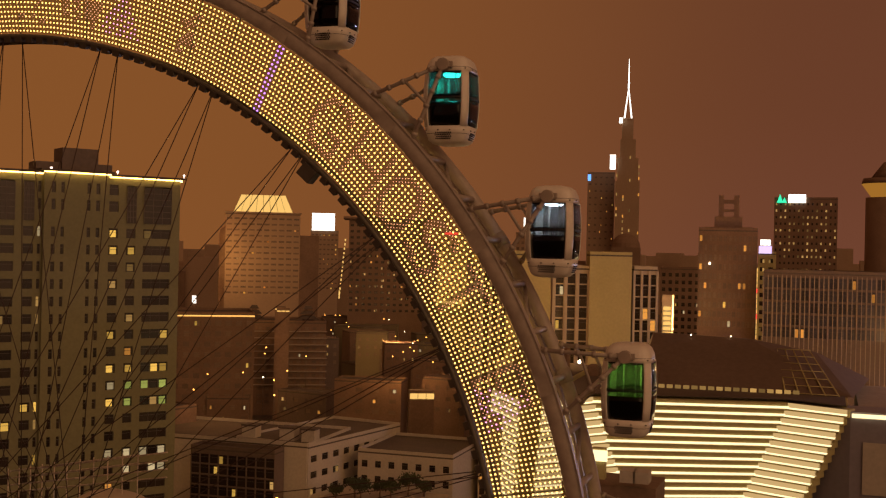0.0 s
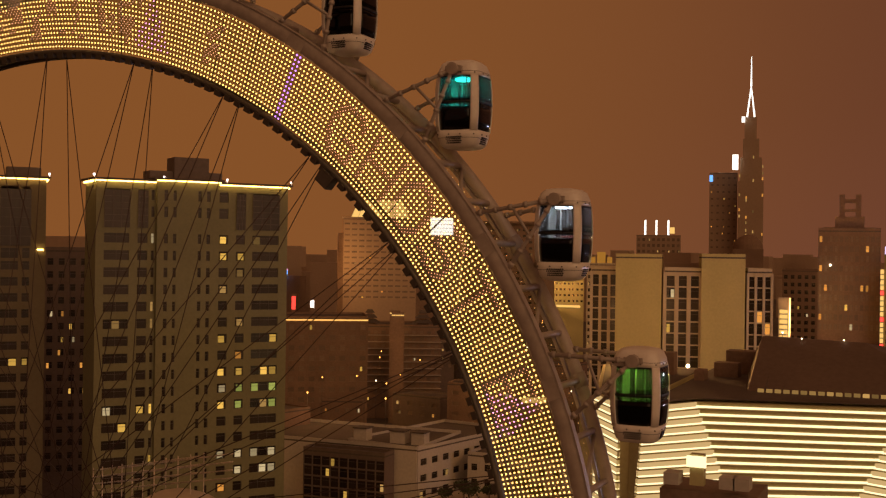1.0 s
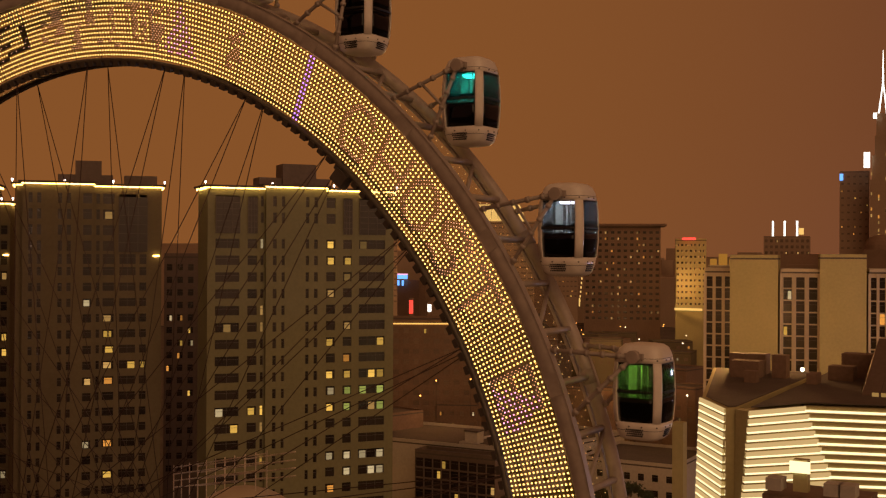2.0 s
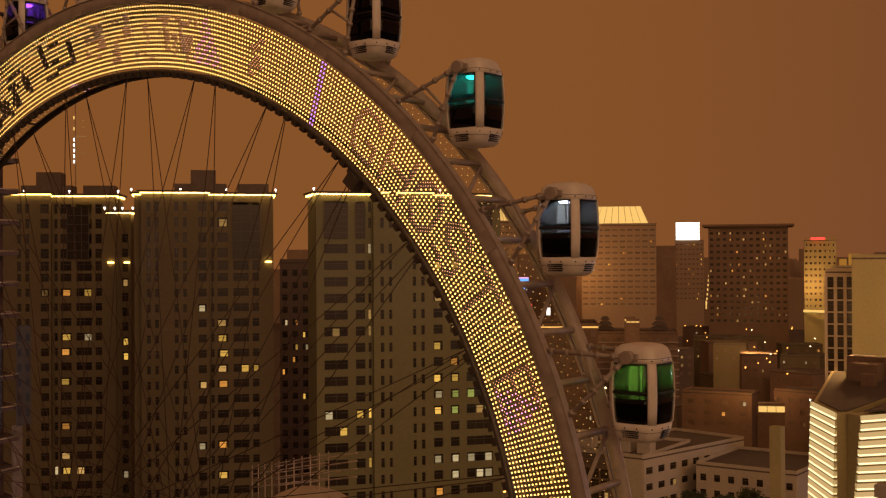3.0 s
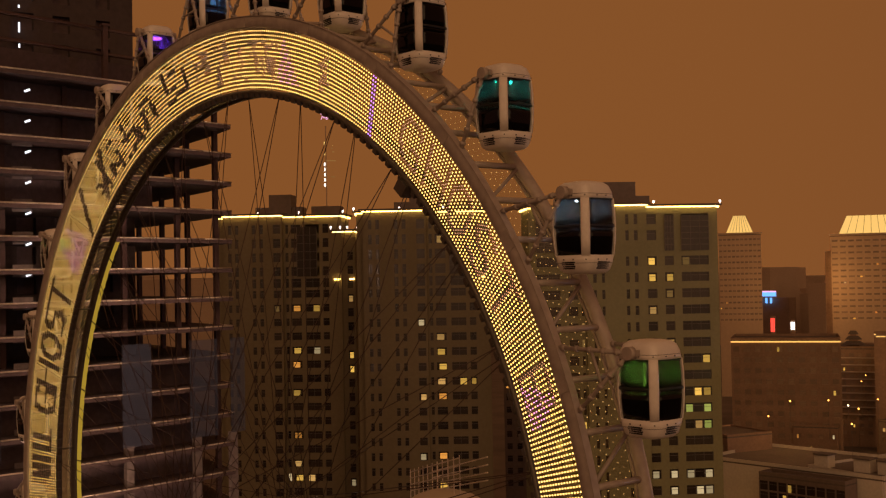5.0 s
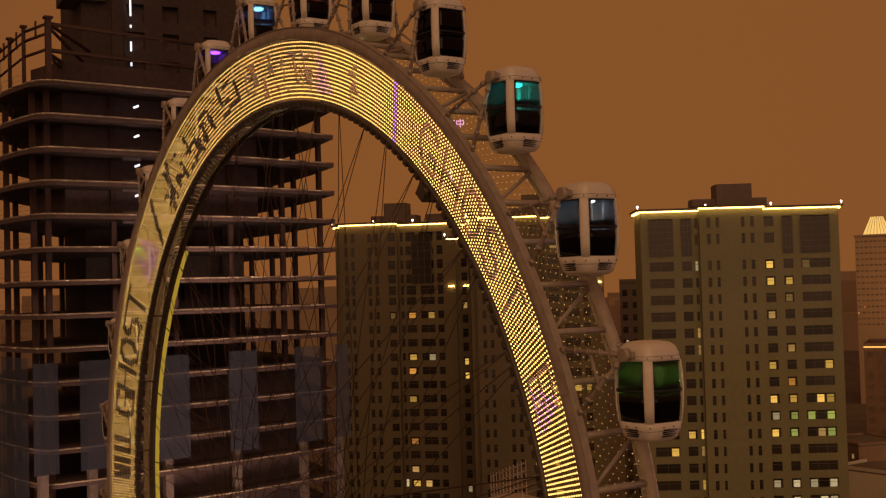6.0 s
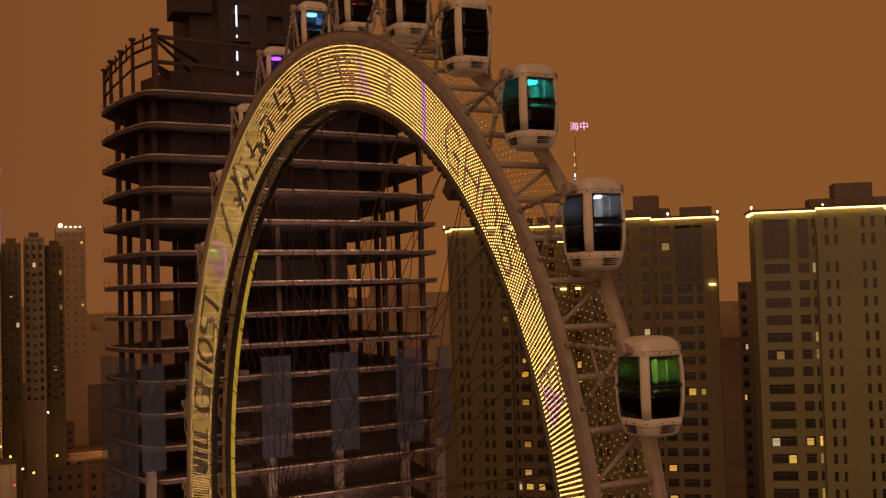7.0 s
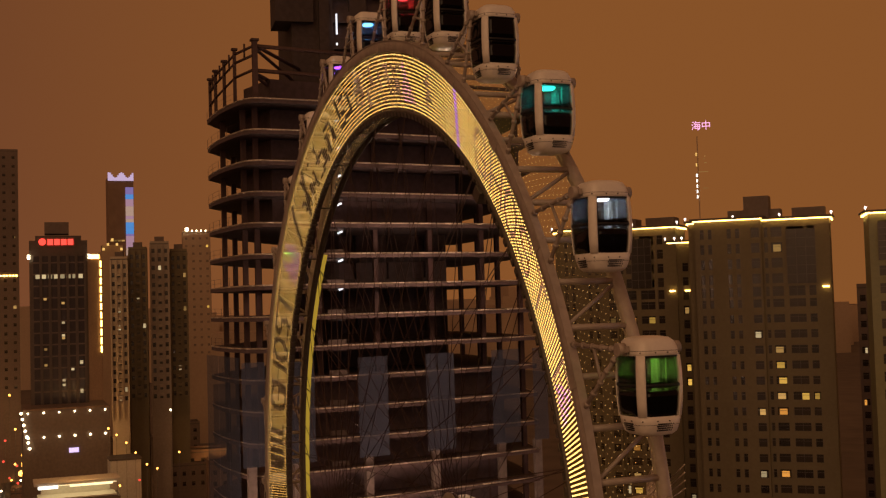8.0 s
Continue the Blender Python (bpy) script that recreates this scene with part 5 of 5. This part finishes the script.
# the core stands well back from the slab edges
core = bmesh.new()
core_m, core_w = frame_of((-117.6, 25.4), (-114.6, 50.0))
rows = [(74.2 + 4.41 * k, 76.8 + 4.41 * k) for k in range(20)]
facade(core, lambda u, d, z: core_m @ Vector((u, d, z)), core_w, 26, 165, [(6.8, 9.6), (12.4, 15.0), (19.0, 21.2)], rows, 1.2)
for q0, q1 in (((0, 0), (0, 20)), ((0, 20), (core_w, 20)), ((core_w, 20), (core_w, 0))):
    core.faces.new([core.verts.new(core_m @ Vector((*q, z))) for q, z in ((q0, 26), (q1, 26), (q1, 165), (q0, 165))])
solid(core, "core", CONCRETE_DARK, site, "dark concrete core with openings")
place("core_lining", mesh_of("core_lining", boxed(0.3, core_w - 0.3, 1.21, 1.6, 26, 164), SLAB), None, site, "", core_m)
place("core_buttress", mesh_of("core_buttress", boxed(4.4, 6.0, -0.9, -0.02, 104, 165), CONCRETE_DARK), None, site, "", core_m)
place("core_platform", mesh_of("core_platform", boxed(-2.8, 3.4, -1.2, 6, 125.0, 136), CONCRETE_DARK), None, site, "", core_m)
# solid blocks added between slabs so these floors read as dark inside
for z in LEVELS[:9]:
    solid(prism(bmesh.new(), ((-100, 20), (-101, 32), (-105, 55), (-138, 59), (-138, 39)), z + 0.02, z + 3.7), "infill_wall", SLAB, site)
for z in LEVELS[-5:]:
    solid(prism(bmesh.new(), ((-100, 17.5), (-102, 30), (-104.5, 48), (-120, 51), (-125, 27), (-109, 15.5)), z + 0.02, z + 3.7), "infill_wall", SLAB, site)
# guard rails along the open left-hand edges
for z in LEVELS[9:]:
    fence = bmesh.new()
    for k in range(0, 4):
        a_, b_ = Vector((*plan[k], z)), Vector((*plan[k + 1], z))
        rod(fence, a_, a_ + Vector((0, 0, 1.3)), 0.025, 4)
        for up in (0.65, 1.3):
            rod(fence, a_ + Vector((0, 0, up)), b_ + Vector((0, 0, up)), 0.016, 4)
    tagged(solid(fence, "guard_rail", RUST, site), kind="stuff")
# steel frame begun on top
POSTS = [(PLAN_Q + Vector((-1.5, 1.5)), 116.6), (Vector((-101, 12.6)), 116.2), (Vector((-107, 12.2)), 115.7), (Vector((-112, 11.8)), 115.2), (PLAN_L + Vector((0.8, 0.4)), 114.6), (PLAN_Q.lerp(PLAN_P, 0.55) + Vector((-1.5, 0)), 116.4), (PLAN_P + Vector((-1.5, -1)), 115.5)]
for k, (v, top) in enumerate(POSTS):
    half_p = 0.36 if k in (0, 5) else 0.22
    solid(boxed(v.x - half_p, v.x + half_p, v.y - half_p, v.y + half_p, LEVELS[-1] + 0.02, top), "frame_post", RUST, site)
    solid(boxed(v.x - half_p - 0.2, v.x + half_p + 0.2, v.y - half_p - 0.2, v.y + half_p + 0.2, top, top + 0.3), "post_cap", RUST, site)
for (p, t0), (q, t1) in zip(POSTS[:4], POSTS[1:5]):
    for dz in (-0.6, -1.9, -4.0):
        solid(rod(bmesh.new(), (*p, t0 + dz), (*q, t1 + dz), 0.22, 4), "frame_beam", RUST, site)
    m_ = p.lerp(q, 0.5)
    solid(rod(bmesh.new(), (*m_, t1 - 1.9), (*m_, t1 + 0.5), 0.14, 4), "frame_stub", RUST, site)
core_corner = core_m @ Vector((1.0, -0.05, 0))
for z0, z1 in ((116.0, 117.4), (115.6, 114.6), (112.0, 112.8), (111.6, 110.8)):
    solid(rod(bmesh.new(), (*POSTS[0][0], z0), (core_corner.x, core_corner.y, z1), 0.32, 4), "frame_beam", RUST, site)
for (p, t0), (q, t1) in ((POSTS[0], POSTS[5]), (POSTS[5], POSTS[6])):
    for z in (115.9, 112.4):
        solid(rod(bmesh.new(), (*p, z), (*q, z), 0.3, 4), "frame_beam", RUST, site)
# netting on the lower floors
fm, w = frame_of(PLAN_Q, PLAN_P)
for f0, f1 in ((-0.04, 0.03), (0.09, 0.185), (0.325, 0.425), (0.56, 0.66), (0.808, 0.912), (0.975, 1.03)):
    lean_ = 1.0 * 4 * f0 * (1 - f0) if 0 < f0 < 1 else 0.0
    place("netting_panel", mesh_of("netting_panel", boxed(f0 * w, f1 * w, -0.75 - lean_, -0.6 - lean_, 57.0, 71.3), NETTING), None, site, "dark blue safety netting", fm)
    place("pier", mesh_of("pier", boxed((f0 + f1) / 2 * w - 0.6, (f0 + f1) / 2 * w + 0.6, 0.2, 1.0, 36, 56.9), CONCRETE), None, site, "", fm)
fm, w = frame_of(PLAN_L, PLAN_Q)
for f0, f1 in ((0.02, 0.30), (0.33, 0.55), (0.58, 0.80)):
    place("netting_panel", mesh_of("netting_panel", boxed(f0 * w, f1 * w, -0.9, -0.75, 40, 71.8), NETTING), None, site, "dark blue safety netting", fm)
# hoist lamps
WORK = lit("work_lamp", (0.9, 0.92, 1.0), 1.6)
hoist = thing("hoist_lights", pose(0, 0, 0) @ core_m @ pose(7.2, -1.0, 0), "line of white work lamps on the hoist", "lamp")
for z0, z1 in ((108.0, 109.7), (112.6, 113.0), (115.3, 115.9), (117.6, 119.1), (121.3, 121.7), (123.1, 126.5), (129.0, 133.0)):
    solid(boxed(-0.12, 0.12, -0.12, 0, z0, z1), "lamp_strip", WORK, hoist)
hl = thing("hoist_lights", pose(-99.3, 27.3, 0, 0, 0, 82), "white work lamps and mesh screens down a hoist shaft", "lamp")
for k in range(8):
    z = 106.0 - k * 4.15
    solid(rod(bmesh.new(), (-0.35, -0.3, z), (0.35, -0.35, z + 0.3), 0.16, 6), "work_lamp", WORK, hl)
for k in range(11):
    z = 101.2 - k * 4.41
    solid(boxed(-2.0, 0.6, 0.0, 0.2, z - 2.6, z - 0.9), "hoist_screen", CONCRETE, hl)

# ---- station roof behind the wheel ----
podium = thing("station_building", pose(0, 0, 0), "dark mall roof that carries the wheel", "building")
solid(boxed(-42, 42, -22, 52, 0, 30), "wall", CONCRETE, podium)
solid(boxed(-30, 6, 12, 44, 30.02, 58), "upper_wall", CONCRETE, podium)
dome = thing("curved_canopy", pose(-10, 24, 58), "cream curved canopy on the station roof", "canopy")
bm = bmesh.new()
prof = [(-4.6 + 9.2 * k / 16, 6.3 * (1 - (abs(-1 + 2 * k / 16)) ** 2.6)) for k in range(17)]
for dy in range(9):
    yy = -5 + 10 * dy / 8
    lift = 1 - 0.35 * (yy / 5) ** 2
    for u, z in prof:
        bm.verts.new((u, yy, z * lift))
bm.verts.ensure_lookup_table()
for dy in range(8):
    for k in range(16):
        f = bm.faces.new([bm.verts[dy * 17 + k], bm.verts[dy * 17 + k + 1], bm.verts[(dy + 1) * 17 + k + 1], bm.verts[(dy + 1) * 17 + k]])
        f.smooth = True
solid(bm, "shell", WALLS["pale"], dome)
rail = thing("sloped_railing", pose(0, 0, 0), "pale steel railing up a sloped roof stair", "railing")
A, B = Vector((-25.5, 33.5, 62.6)), Vector((-7.0, 23.2, 67.0))
for k in range(4):
    d = Vector((0, 0, -0.55 * k))
    solid(rod(bmesh.new(), A + d, B + d, 0.05, 5), "rail_bar", EDGE, rail)
    solid(rod(bmesh.new(), A + d + Vector((1.2, 1.6, 0)), B + d + Vector((1.2, 1.6, 0)), 0.05, 5), "rail_bar", EDGE, rail)
for k in range(11):
    p = A.lerp(B, k / 10)
    solid(rod(bmesh.new(), p + Vector((0, 0, 0.2)), (p.x, p.y, 58), 0.045, 5), "rail_post", EDGE, rail)

# ---- western streets and towers ----
west, m, w = tower("office_tower", "dark office tower with a red roof sign", (-353, -9), (-352, 10), 22, 102.5, 3.6, [], WALLS["roof"], 0, 81, show_from=50)
WEST_PANE = material("west_dark_glass", (0.030, 0.022, 0.026), 0.25, 0.0, 0.6, 0.3)
for k in range(6):
    x = 1.3 + k * 2.9
    part("window_strip", boxed(x, x + 1.9, -0.12, -0.02, 48, 98.5), WEST_PANE, west, "tall dark window strip")
    part("rib", boxed(x + 2.05, x + 2.75, -0.7, -0.02, 46, 99.5), WALLS["roof"], west)
for k, z in enumerate(range(52, 98, 4)):
    part("spandrel", boxed(1.2, 17.9, -0.2, -0.13, z, z + 0.5), WALLS["dark"], west)
rw = random.Random(8)
for k in range(14):
    part("lit_pane", boxed(0, 1.0, 0, 0.06, 0, 0.8), GLOW_WHITE if k % 3 else FAINT, west, "small lit pane").matrix_basis = pose(1.6 + 2.9 * rw.randint(0, 5), -0.22, 50 + 44 * rw.random())
part("shoulder", boxed(2.0, 17.0, 1.5, 16, 102.6, 105.6), WALLS["roof"], west)
for k in range(4):
    solid(boxed(6.0 + k * 2.2, 7.8 + k * 2.2, -0.8, -0.3, 102.3, 104.3), "sign_block", SIGN_RED, west, "red glowing sign block")
solid(boxed(2.8, 14.9, -0.3, -0.1, 101.8, 104.9), "sign_board", WALLS["dark"], west)
solid(rod(bmesh.new(), (4.3, -0.8, 103.4), (4.3, -0.35, 103.4), 1.2, 12), "sign_mark", SIGN_RED, west)
solid(boxed(5, 13, 4, 14, 106.5, 110.5), "plant_room", WALLS["dark"], west)
for x in (-0.6, 19.2):
    solid(boxed(x, x + 0.9, -0.8, -0.1, 97.5, 99), "corner_lamp", STREET_WHITE, west)
for k in range(8):
    solid(boxed(2 + k * 2, 3.4 + k * 2, -0.5, -0.1, 90.8, 92.2), "lit_panel", GLOW_WHITE, west)
pod = thing("lit_podium", pose(-333, -12, 0), "podium ringed with white wall lamps", "building")
solid(boxed(-26, 0, 0, 27, 0, 48), "wall", WALLS["dark"], pod)
solid(boxed(0.05, 0.5, 0, 27, 47.6, 48.2), "coping", WALLS["brown"], pod)
solid(boxed(0.3, 0.6, 14, 17, 33.5, 35), "sign", SIGN_VIOLET, pod)
for k in range(6):
    solid(bulb(bmesh.new(), (0.4, 1.5 + k * 4.8, 46.8), 0.34), "wall_lamp", STREET_WHITE, pod)
    solid(bulb(bmesh.new(), (0.4, 1.5 + k * 4.8, 39.0), 0.4), "wall_lamp", STREET_WHITE, pod)
for k in range(7):
    solid(bulb(bmesh.new(), (0.4, -0.6 + k * 0.42, 47.0 - k * 1.9), 0.5), "wall_lamp", STREET_WHITE, pod)
gas = thing("petrol_canopy", pose(-262, -11, 0), "bright-lit canopy over a forecourt", "canopy")
solid(boxed(-8, 2, 0, 22, 33.4, 34.2), "canopy_roof", WALLS["white"], gas)
solid(boxed(2.05, 2.3, 1, 6, 32.6, 33.4), "fascia", SIGN_WHITE, gas)
solid(boxed(2.05, 2.3, 9, 20, 32.8, 33.3), "fascia", STRIP, gas)
solid(boxed(-7.5, 1.8, 1, 21, 29.6, 30), "forecourt", WALLS["white"], gas)
solid(boxed(-7.5, 1.8, 1, 21, 33.2, 33.38), "soffit_lamp", STRIP, gas)
solid(boxed(-8, 2, 0, 22, 0, 29.4), "wall", WALLS["dark"], gas)
solid(boxed(-7, -6, 2, 20, 30, 33.2), "back_wall", WALLS["white"], gas)
for a, b, z, mat, seed in (((-412, 23), (-411, 29.5), 99.5, "pale", 82), ((-416, 30.5), (-415, 37.5), 103.5, "taupe", 87), ((-420, 39.5), (-419, 47), 106, "grey", 83), ((-424, 48), (-423, 55), 103, "taupe", 88)):
    t, m, w = tower("apartment_tower", "slim apartment slab with balcony columns", a, b, 18, z, 3.5, 3, WALLS[mat], 0.03, seed, show_from=40, fill=0.5, tall=0.5, glows=[FAINT, GLOW_WHITE], group="slim apartment slabs")
    for x in (0.02, 0.34, 0.66, 0.98):
        part("pier", boxed(w * x - 0.3, w * x + 0.3, -0.8, -0.02, 36, z), WALLS[mat], t)
    for k in range(15):
        part("balcony", boxed(w * 0.36, w * 0.64, -1.2, -0.03, 44 + k * 3.5, 45.1 + k * 3.5), WALLS[mat], t)
    part("roof_house", boxed(w * 0.25, w * 0.75, 3, 9, z + 0.46, z + 3.4), WALLS["dark"], t)
tower("office_tower", "dark tower at the city edge", (-628, -32), (-628, -7), 24, 171, 5, 5, WALLS["dark"], 0.05, 84, show_from=60, fill=0.35, tall=0.3, glows=[FAINT])
edge_block, m, w = tower("apartment_block", "brown block with an amber roof line", (-520, -34), (-520, -9), 20, 98, 4.2, 6, WALLS["dark"], 0.10, 85, show_from=40, fill=0.35, tall=0.35, glows=[FAINT, GLOW_WARM])
for k in range(9):
    part("roof_light", boxed(w - 13 + k * 1.4, w - 12 + k * 1.4, -0.5, -0.1, 97.0, 97.7), CORNICE_LED, edge_block, "small yellow roof light")
lit_block, m, w = tower("apartment_block", "hazy block lit from its roof", (-626, 84), (-624, 100), 20, 124, 4.5, 4, WALLS["haze"], 0.03, 86, show_from=50, fill=0.35, tall=0.3)
part("roof_flood", bulb(bmesh.new(), (2.5, -0.5, 126.2), 1.3), STREET_WHITE, lit_block, "bright white roof floodlight")
for k in range(4):
    part("roof_flood", bulb(bmesh.new(), (5.5 + 2.6 * k, -0.5, 125.4), 0.5), STREET_WHITE, lit_block, "small white roof floodlight")
gd = thing("gold_crowned_tower", pose(-600, 42, 0), "hazy tower with gold roof lamps", "tower")
solid(boxed(-14, 0, -8, 6, 0, 112), "wall", WALLS["haze"], gd)
for k in range(5):
    solid(boxed(0.2, 1, -6 + k * 2.4, -4.8 + k * 2.4, 113 + 2.6 * (2 - abs(k - 2)), 114.4 + 2.6 * (2 - abs(k - 2))), "crown_lamp", FLOOD, gd)
solid(boxed(-10, -1, -6, 5, 112, 116), "crown", WALLS["haze"], gd)
vs = thing("lit_edge_tower", pose(-500, 26, 0), "hazy tower with a yellow-lit vertical edge", "tower")
solid(boxed(-14, 0, -9, 1, 0, 106), "wall", WALLS["brown"], vs)
for k in range(11):
    solid(boxed(0.1, 0.6, 0.2, 0.9, 60 + k * 4, 63 + k * 4), "edge_lamp", CORNICE_LED, vs)
solid(boxed(0.1, 0.6, -4, 0, 104, 106), "edge_lamp", CORNICE_LED, vs)
cr = thing("led_crown_tower", pose(-1418, 113, 6), "far tower with a white crown and a colour screen", "tower")
solid(boxed(-30, 0, 0, 31, 0, 240), "wall", WALLS["brown"], cr)
CROWN_GLOW = lit("crown_glow", (0.75, 0.55, 0.80), 0.75)
for k in range(16):
    y_ = k * 31 / 16
    solid(boxed(0.1, 1.5, y_, y_ + 31 / 16, 236, 243 + 3.4 * math.cos((y_ - 15.5) * 0.42)), "crown_light", CROWN_GLOW, cr)
screen_rng = random.Random(12)
SCREEN = [lit("screen_" + n, c, g) for n, c, g in (("pink", (0.75, 0.42, 0.55), 0.5), ("blue", (0.12, 0.36, 0.85), 0.7), ("violet", (0.42, 0.30, 0.72), 0.5), ("peach", (0.85, 0.55, 0.42), 0.5))]
z_ = 228.0
while z_ > 150:
    tall_ = screen_rng.choice((2.5, 4.0, 6.0, 9.0))
    solid(boxed(0.1, 1.5, 21, 30.5, z_ - tall_, z_ - 0.2), "colour_screen", screen_rng.choice(SCREEN), cr)
    z_ -= tall_
for y_, z_ in ((2.0, 160), (6.5, 160), (11.0, 160), (15.5, 160)):
    solid(boxed(0.1, 1.2, y_, y_ + 3.6, z_, z_ + 2.0), "lit_panel", FAINT, cr)

# far tower with lit characters
ft = thing("character_tower", pose(-797, 563, 0) @ Matrix.Rotation(radians(56), 4, "Z"), "far slim tower with pink lit characters", "tower")
solid(boxed(-3.4, -2.4, 1, 2, 0, 219), "mast", WALLS["haze"], ft)
for k in range(9):
    if k not in (5, 7):
        solid(boxed(-4.7, -3.6, 0, 0.5, 164 + k * 4.7, 166.8 + k * 4.7), "light_bar", SIGN_WHITE if k < 6 else FLOOD, ft)
for x0_, x1_, z0_ in ((-3.0, 5.8, 187.0), (2.6, 4.6, 195.0), (1.6, 3.2, 198.4), (2.8, 3.6, 200.8), (1.0, 5.2, 172.5)):
    solid(boxed(x0_, x1_, 0, 0.5, z0_, z0_ + 0.45), "light_bar", FAINT, ft)
txt = bpy.data.curves.new("character_sign", "FONT")
txt.body = "海中"
txt.size, txt.align_x, txt.extrude = 8.6, "CENTER", 0.1
tx = new("character_sign", txt)
tx.parent = ft
tx.matrix_basis = pose(1, -0.3, 225, 90, 0, 0)
txt.materials.append(SIGN_PINK)

# streets to the west with their lamps
road = thing("road", pose(0, 0, 0.12), "dark asphalt avenue with lamps", "road", kind="structure")
solid(prism(bmesh.new(), ((-250, -40), (-250, -18), (-1800, 130), (-1800, 100)), 0, 0.1), "carriageway", ASPHALT, road)
r = random.Random(77)
for i in range(84):
    f = r.random() ** 1.6
    x = -330 - 900 * f
    y = -40 + (-330 - x) * -0.098 + r.uniform(-26, 50 + 30 * f)
    street_lamp(x, y, 0, r.choice((STREET, STREET, STREET, STREET_WHITE, SIGN_RED)), 8 + 14 * r.random(), 0.4 + 0.7 * f)
for i in range(16):
    x, y = -300 - 260 * r.random(), -50 + 110 * r.random()
    tower("low_house", "low dark city house with a few lit windows", (x, y), (x + 1, y + 14 + 8 * r.random()), 14, 12 + 16 * r.random(), 4.2, 4, WALLS[r.choice(("brown", "grey", "dark"))], 0.15, 500 + i, group="low houses", fill=0.4, tall=0.4)

# lamps along the avenue and side streets, tail lights of waiting traffic
for x, y, mat, rad in ((-488, -9.7, STREET, 1.5), (-521, -8.8, STREET, 1.1), (-538, -16.9, SIGN_RED, 0.8), (-545, -19, SIGN_RED, 0.8), (-943, -3.8, STREET, 1.5), (-627, 44.5, STREET, 1.0), (-582, 45.6, STREET, 1.0), (-536, 45.2, STREET, 0.9), (-487, 44.8, STREET, 0.9), (-470, 47.3, STREET, 0.8), (-1193, 81.3, STREET, 1.8), (-963, 63, STREET, 1.5), (-667, 43.7, SIGN_RED, 0.9)):
    street_lamp(x, y, 0, mat, 8.0, rad)
for x, y, z, mat in ((-321, 13.4, 41.6, STREET), (-320, 15.8, 39.5, STREET), (-320, 18.8, 36.8, STREET), (-319, 21.5, 33.6, STREET), (-318, 24.9, 29.7, STREET), (-317, 28.0, 28.3, STREET), (-319, 32.8, 46.5, STREET_WHITE), (-321, -12.9, 29.5, STREET), (-321, -14.7, 32.4, STREET), (-321, -18.1, 33.5, SIGN_RED), (-323, -16.1, 53.7, STREET), (-322, -14.5, 43.1, STREET), (-322, -17.5, 39.8, SIGN_RED), (-317, 35.0, 33.0, STREET), (-318, 22.5, 24.9, SIGN_RED), (-318, 16.4, 23.6, STREET)):
    street_lamp(x, y, 0, mat, z, 0.36)
ar = random.Random(41)
for i in range(70):
    f = ar.random()
    x = -330 - 260 * f
    y = -36 - 0.085 * (x + 330) + ar.uniform(-14, 12)
    street_lamp(x, y, 0, ar.choice((STREET, STREET, SIGN_RED, SIGN_RED, STREET_WHITE)), ar.choice((1.2, 1.2, 8.5)), 0.30 + 0.35 * f)
store = thing("side_store", pose(-322, 14, 0), "plain pale store beside the bright canopy", "building")
solid(boxed(-12, 0, 0, 9.5, 0, 31), "wall", WALLS["white"], store)
solid(boxed(-12.3, 0.3, -0.3, 9.8, 31, 31.5), "roof", WALLS["roof"], store)

# far hazy city, its haze put into the wall colour
far = bmesh.new()
r = random.Random(5)
for i in range(420):
    az = radians(r.uniform(-12, 100))
    d = r.uniform(1250, 3000)
    x, y = 50 - d * math.sin(az), -30 + d * math.cos(az)
    s = r.uniform(14, 40)
    h = 40 + 46 * r.random() ** 2 + (30 * r.random() if r.random() < 0.25 else 0)
    box(far, x - s, x + s, y - s, y + s, 0, h)
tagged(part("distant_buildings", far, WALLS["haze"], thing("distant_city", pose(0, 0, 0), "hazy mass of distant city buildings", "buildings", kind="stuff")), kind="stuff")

# small signs in the middle distance
for x, y, z, wd, h, mat, word in ((-289.5, 484, 49, 2.2, 7, SIGN_RED, "small red neon sign"), (-281, 489, 50, 2.2, 4, SIGN_WHITE, "small white neon sign"), (-208, 442, 50.4, 6, 0.5, FLOOD, "amber eave lights"), (-209, 442, 51.3, 5, 0.5, FLOOD, "amber eave lights"), (-139, 403, 22.5, 9, 2.4, SIGN_WHITE, "row of white shop lights"), (-108, 351, 26.5, 9, 2.0, FLOOD, "row of amber shop lights")):
    sg = thing("lit_sign", frame_of((x, y), (x + 2, y + 1))[0], word + " on a city wall", "sign")
    solid(boxed(0, wd, 0.3, 5, 0, z + h + 1), "wall", WALLS["brown"], sg)
    for k in range(3):
        solid(boxed(wd * k / 3 + 0.1, wd * (k + 1) / 3 - 0.1, 0, 0.25, z, z + h), "sign_panel", mat, sg)
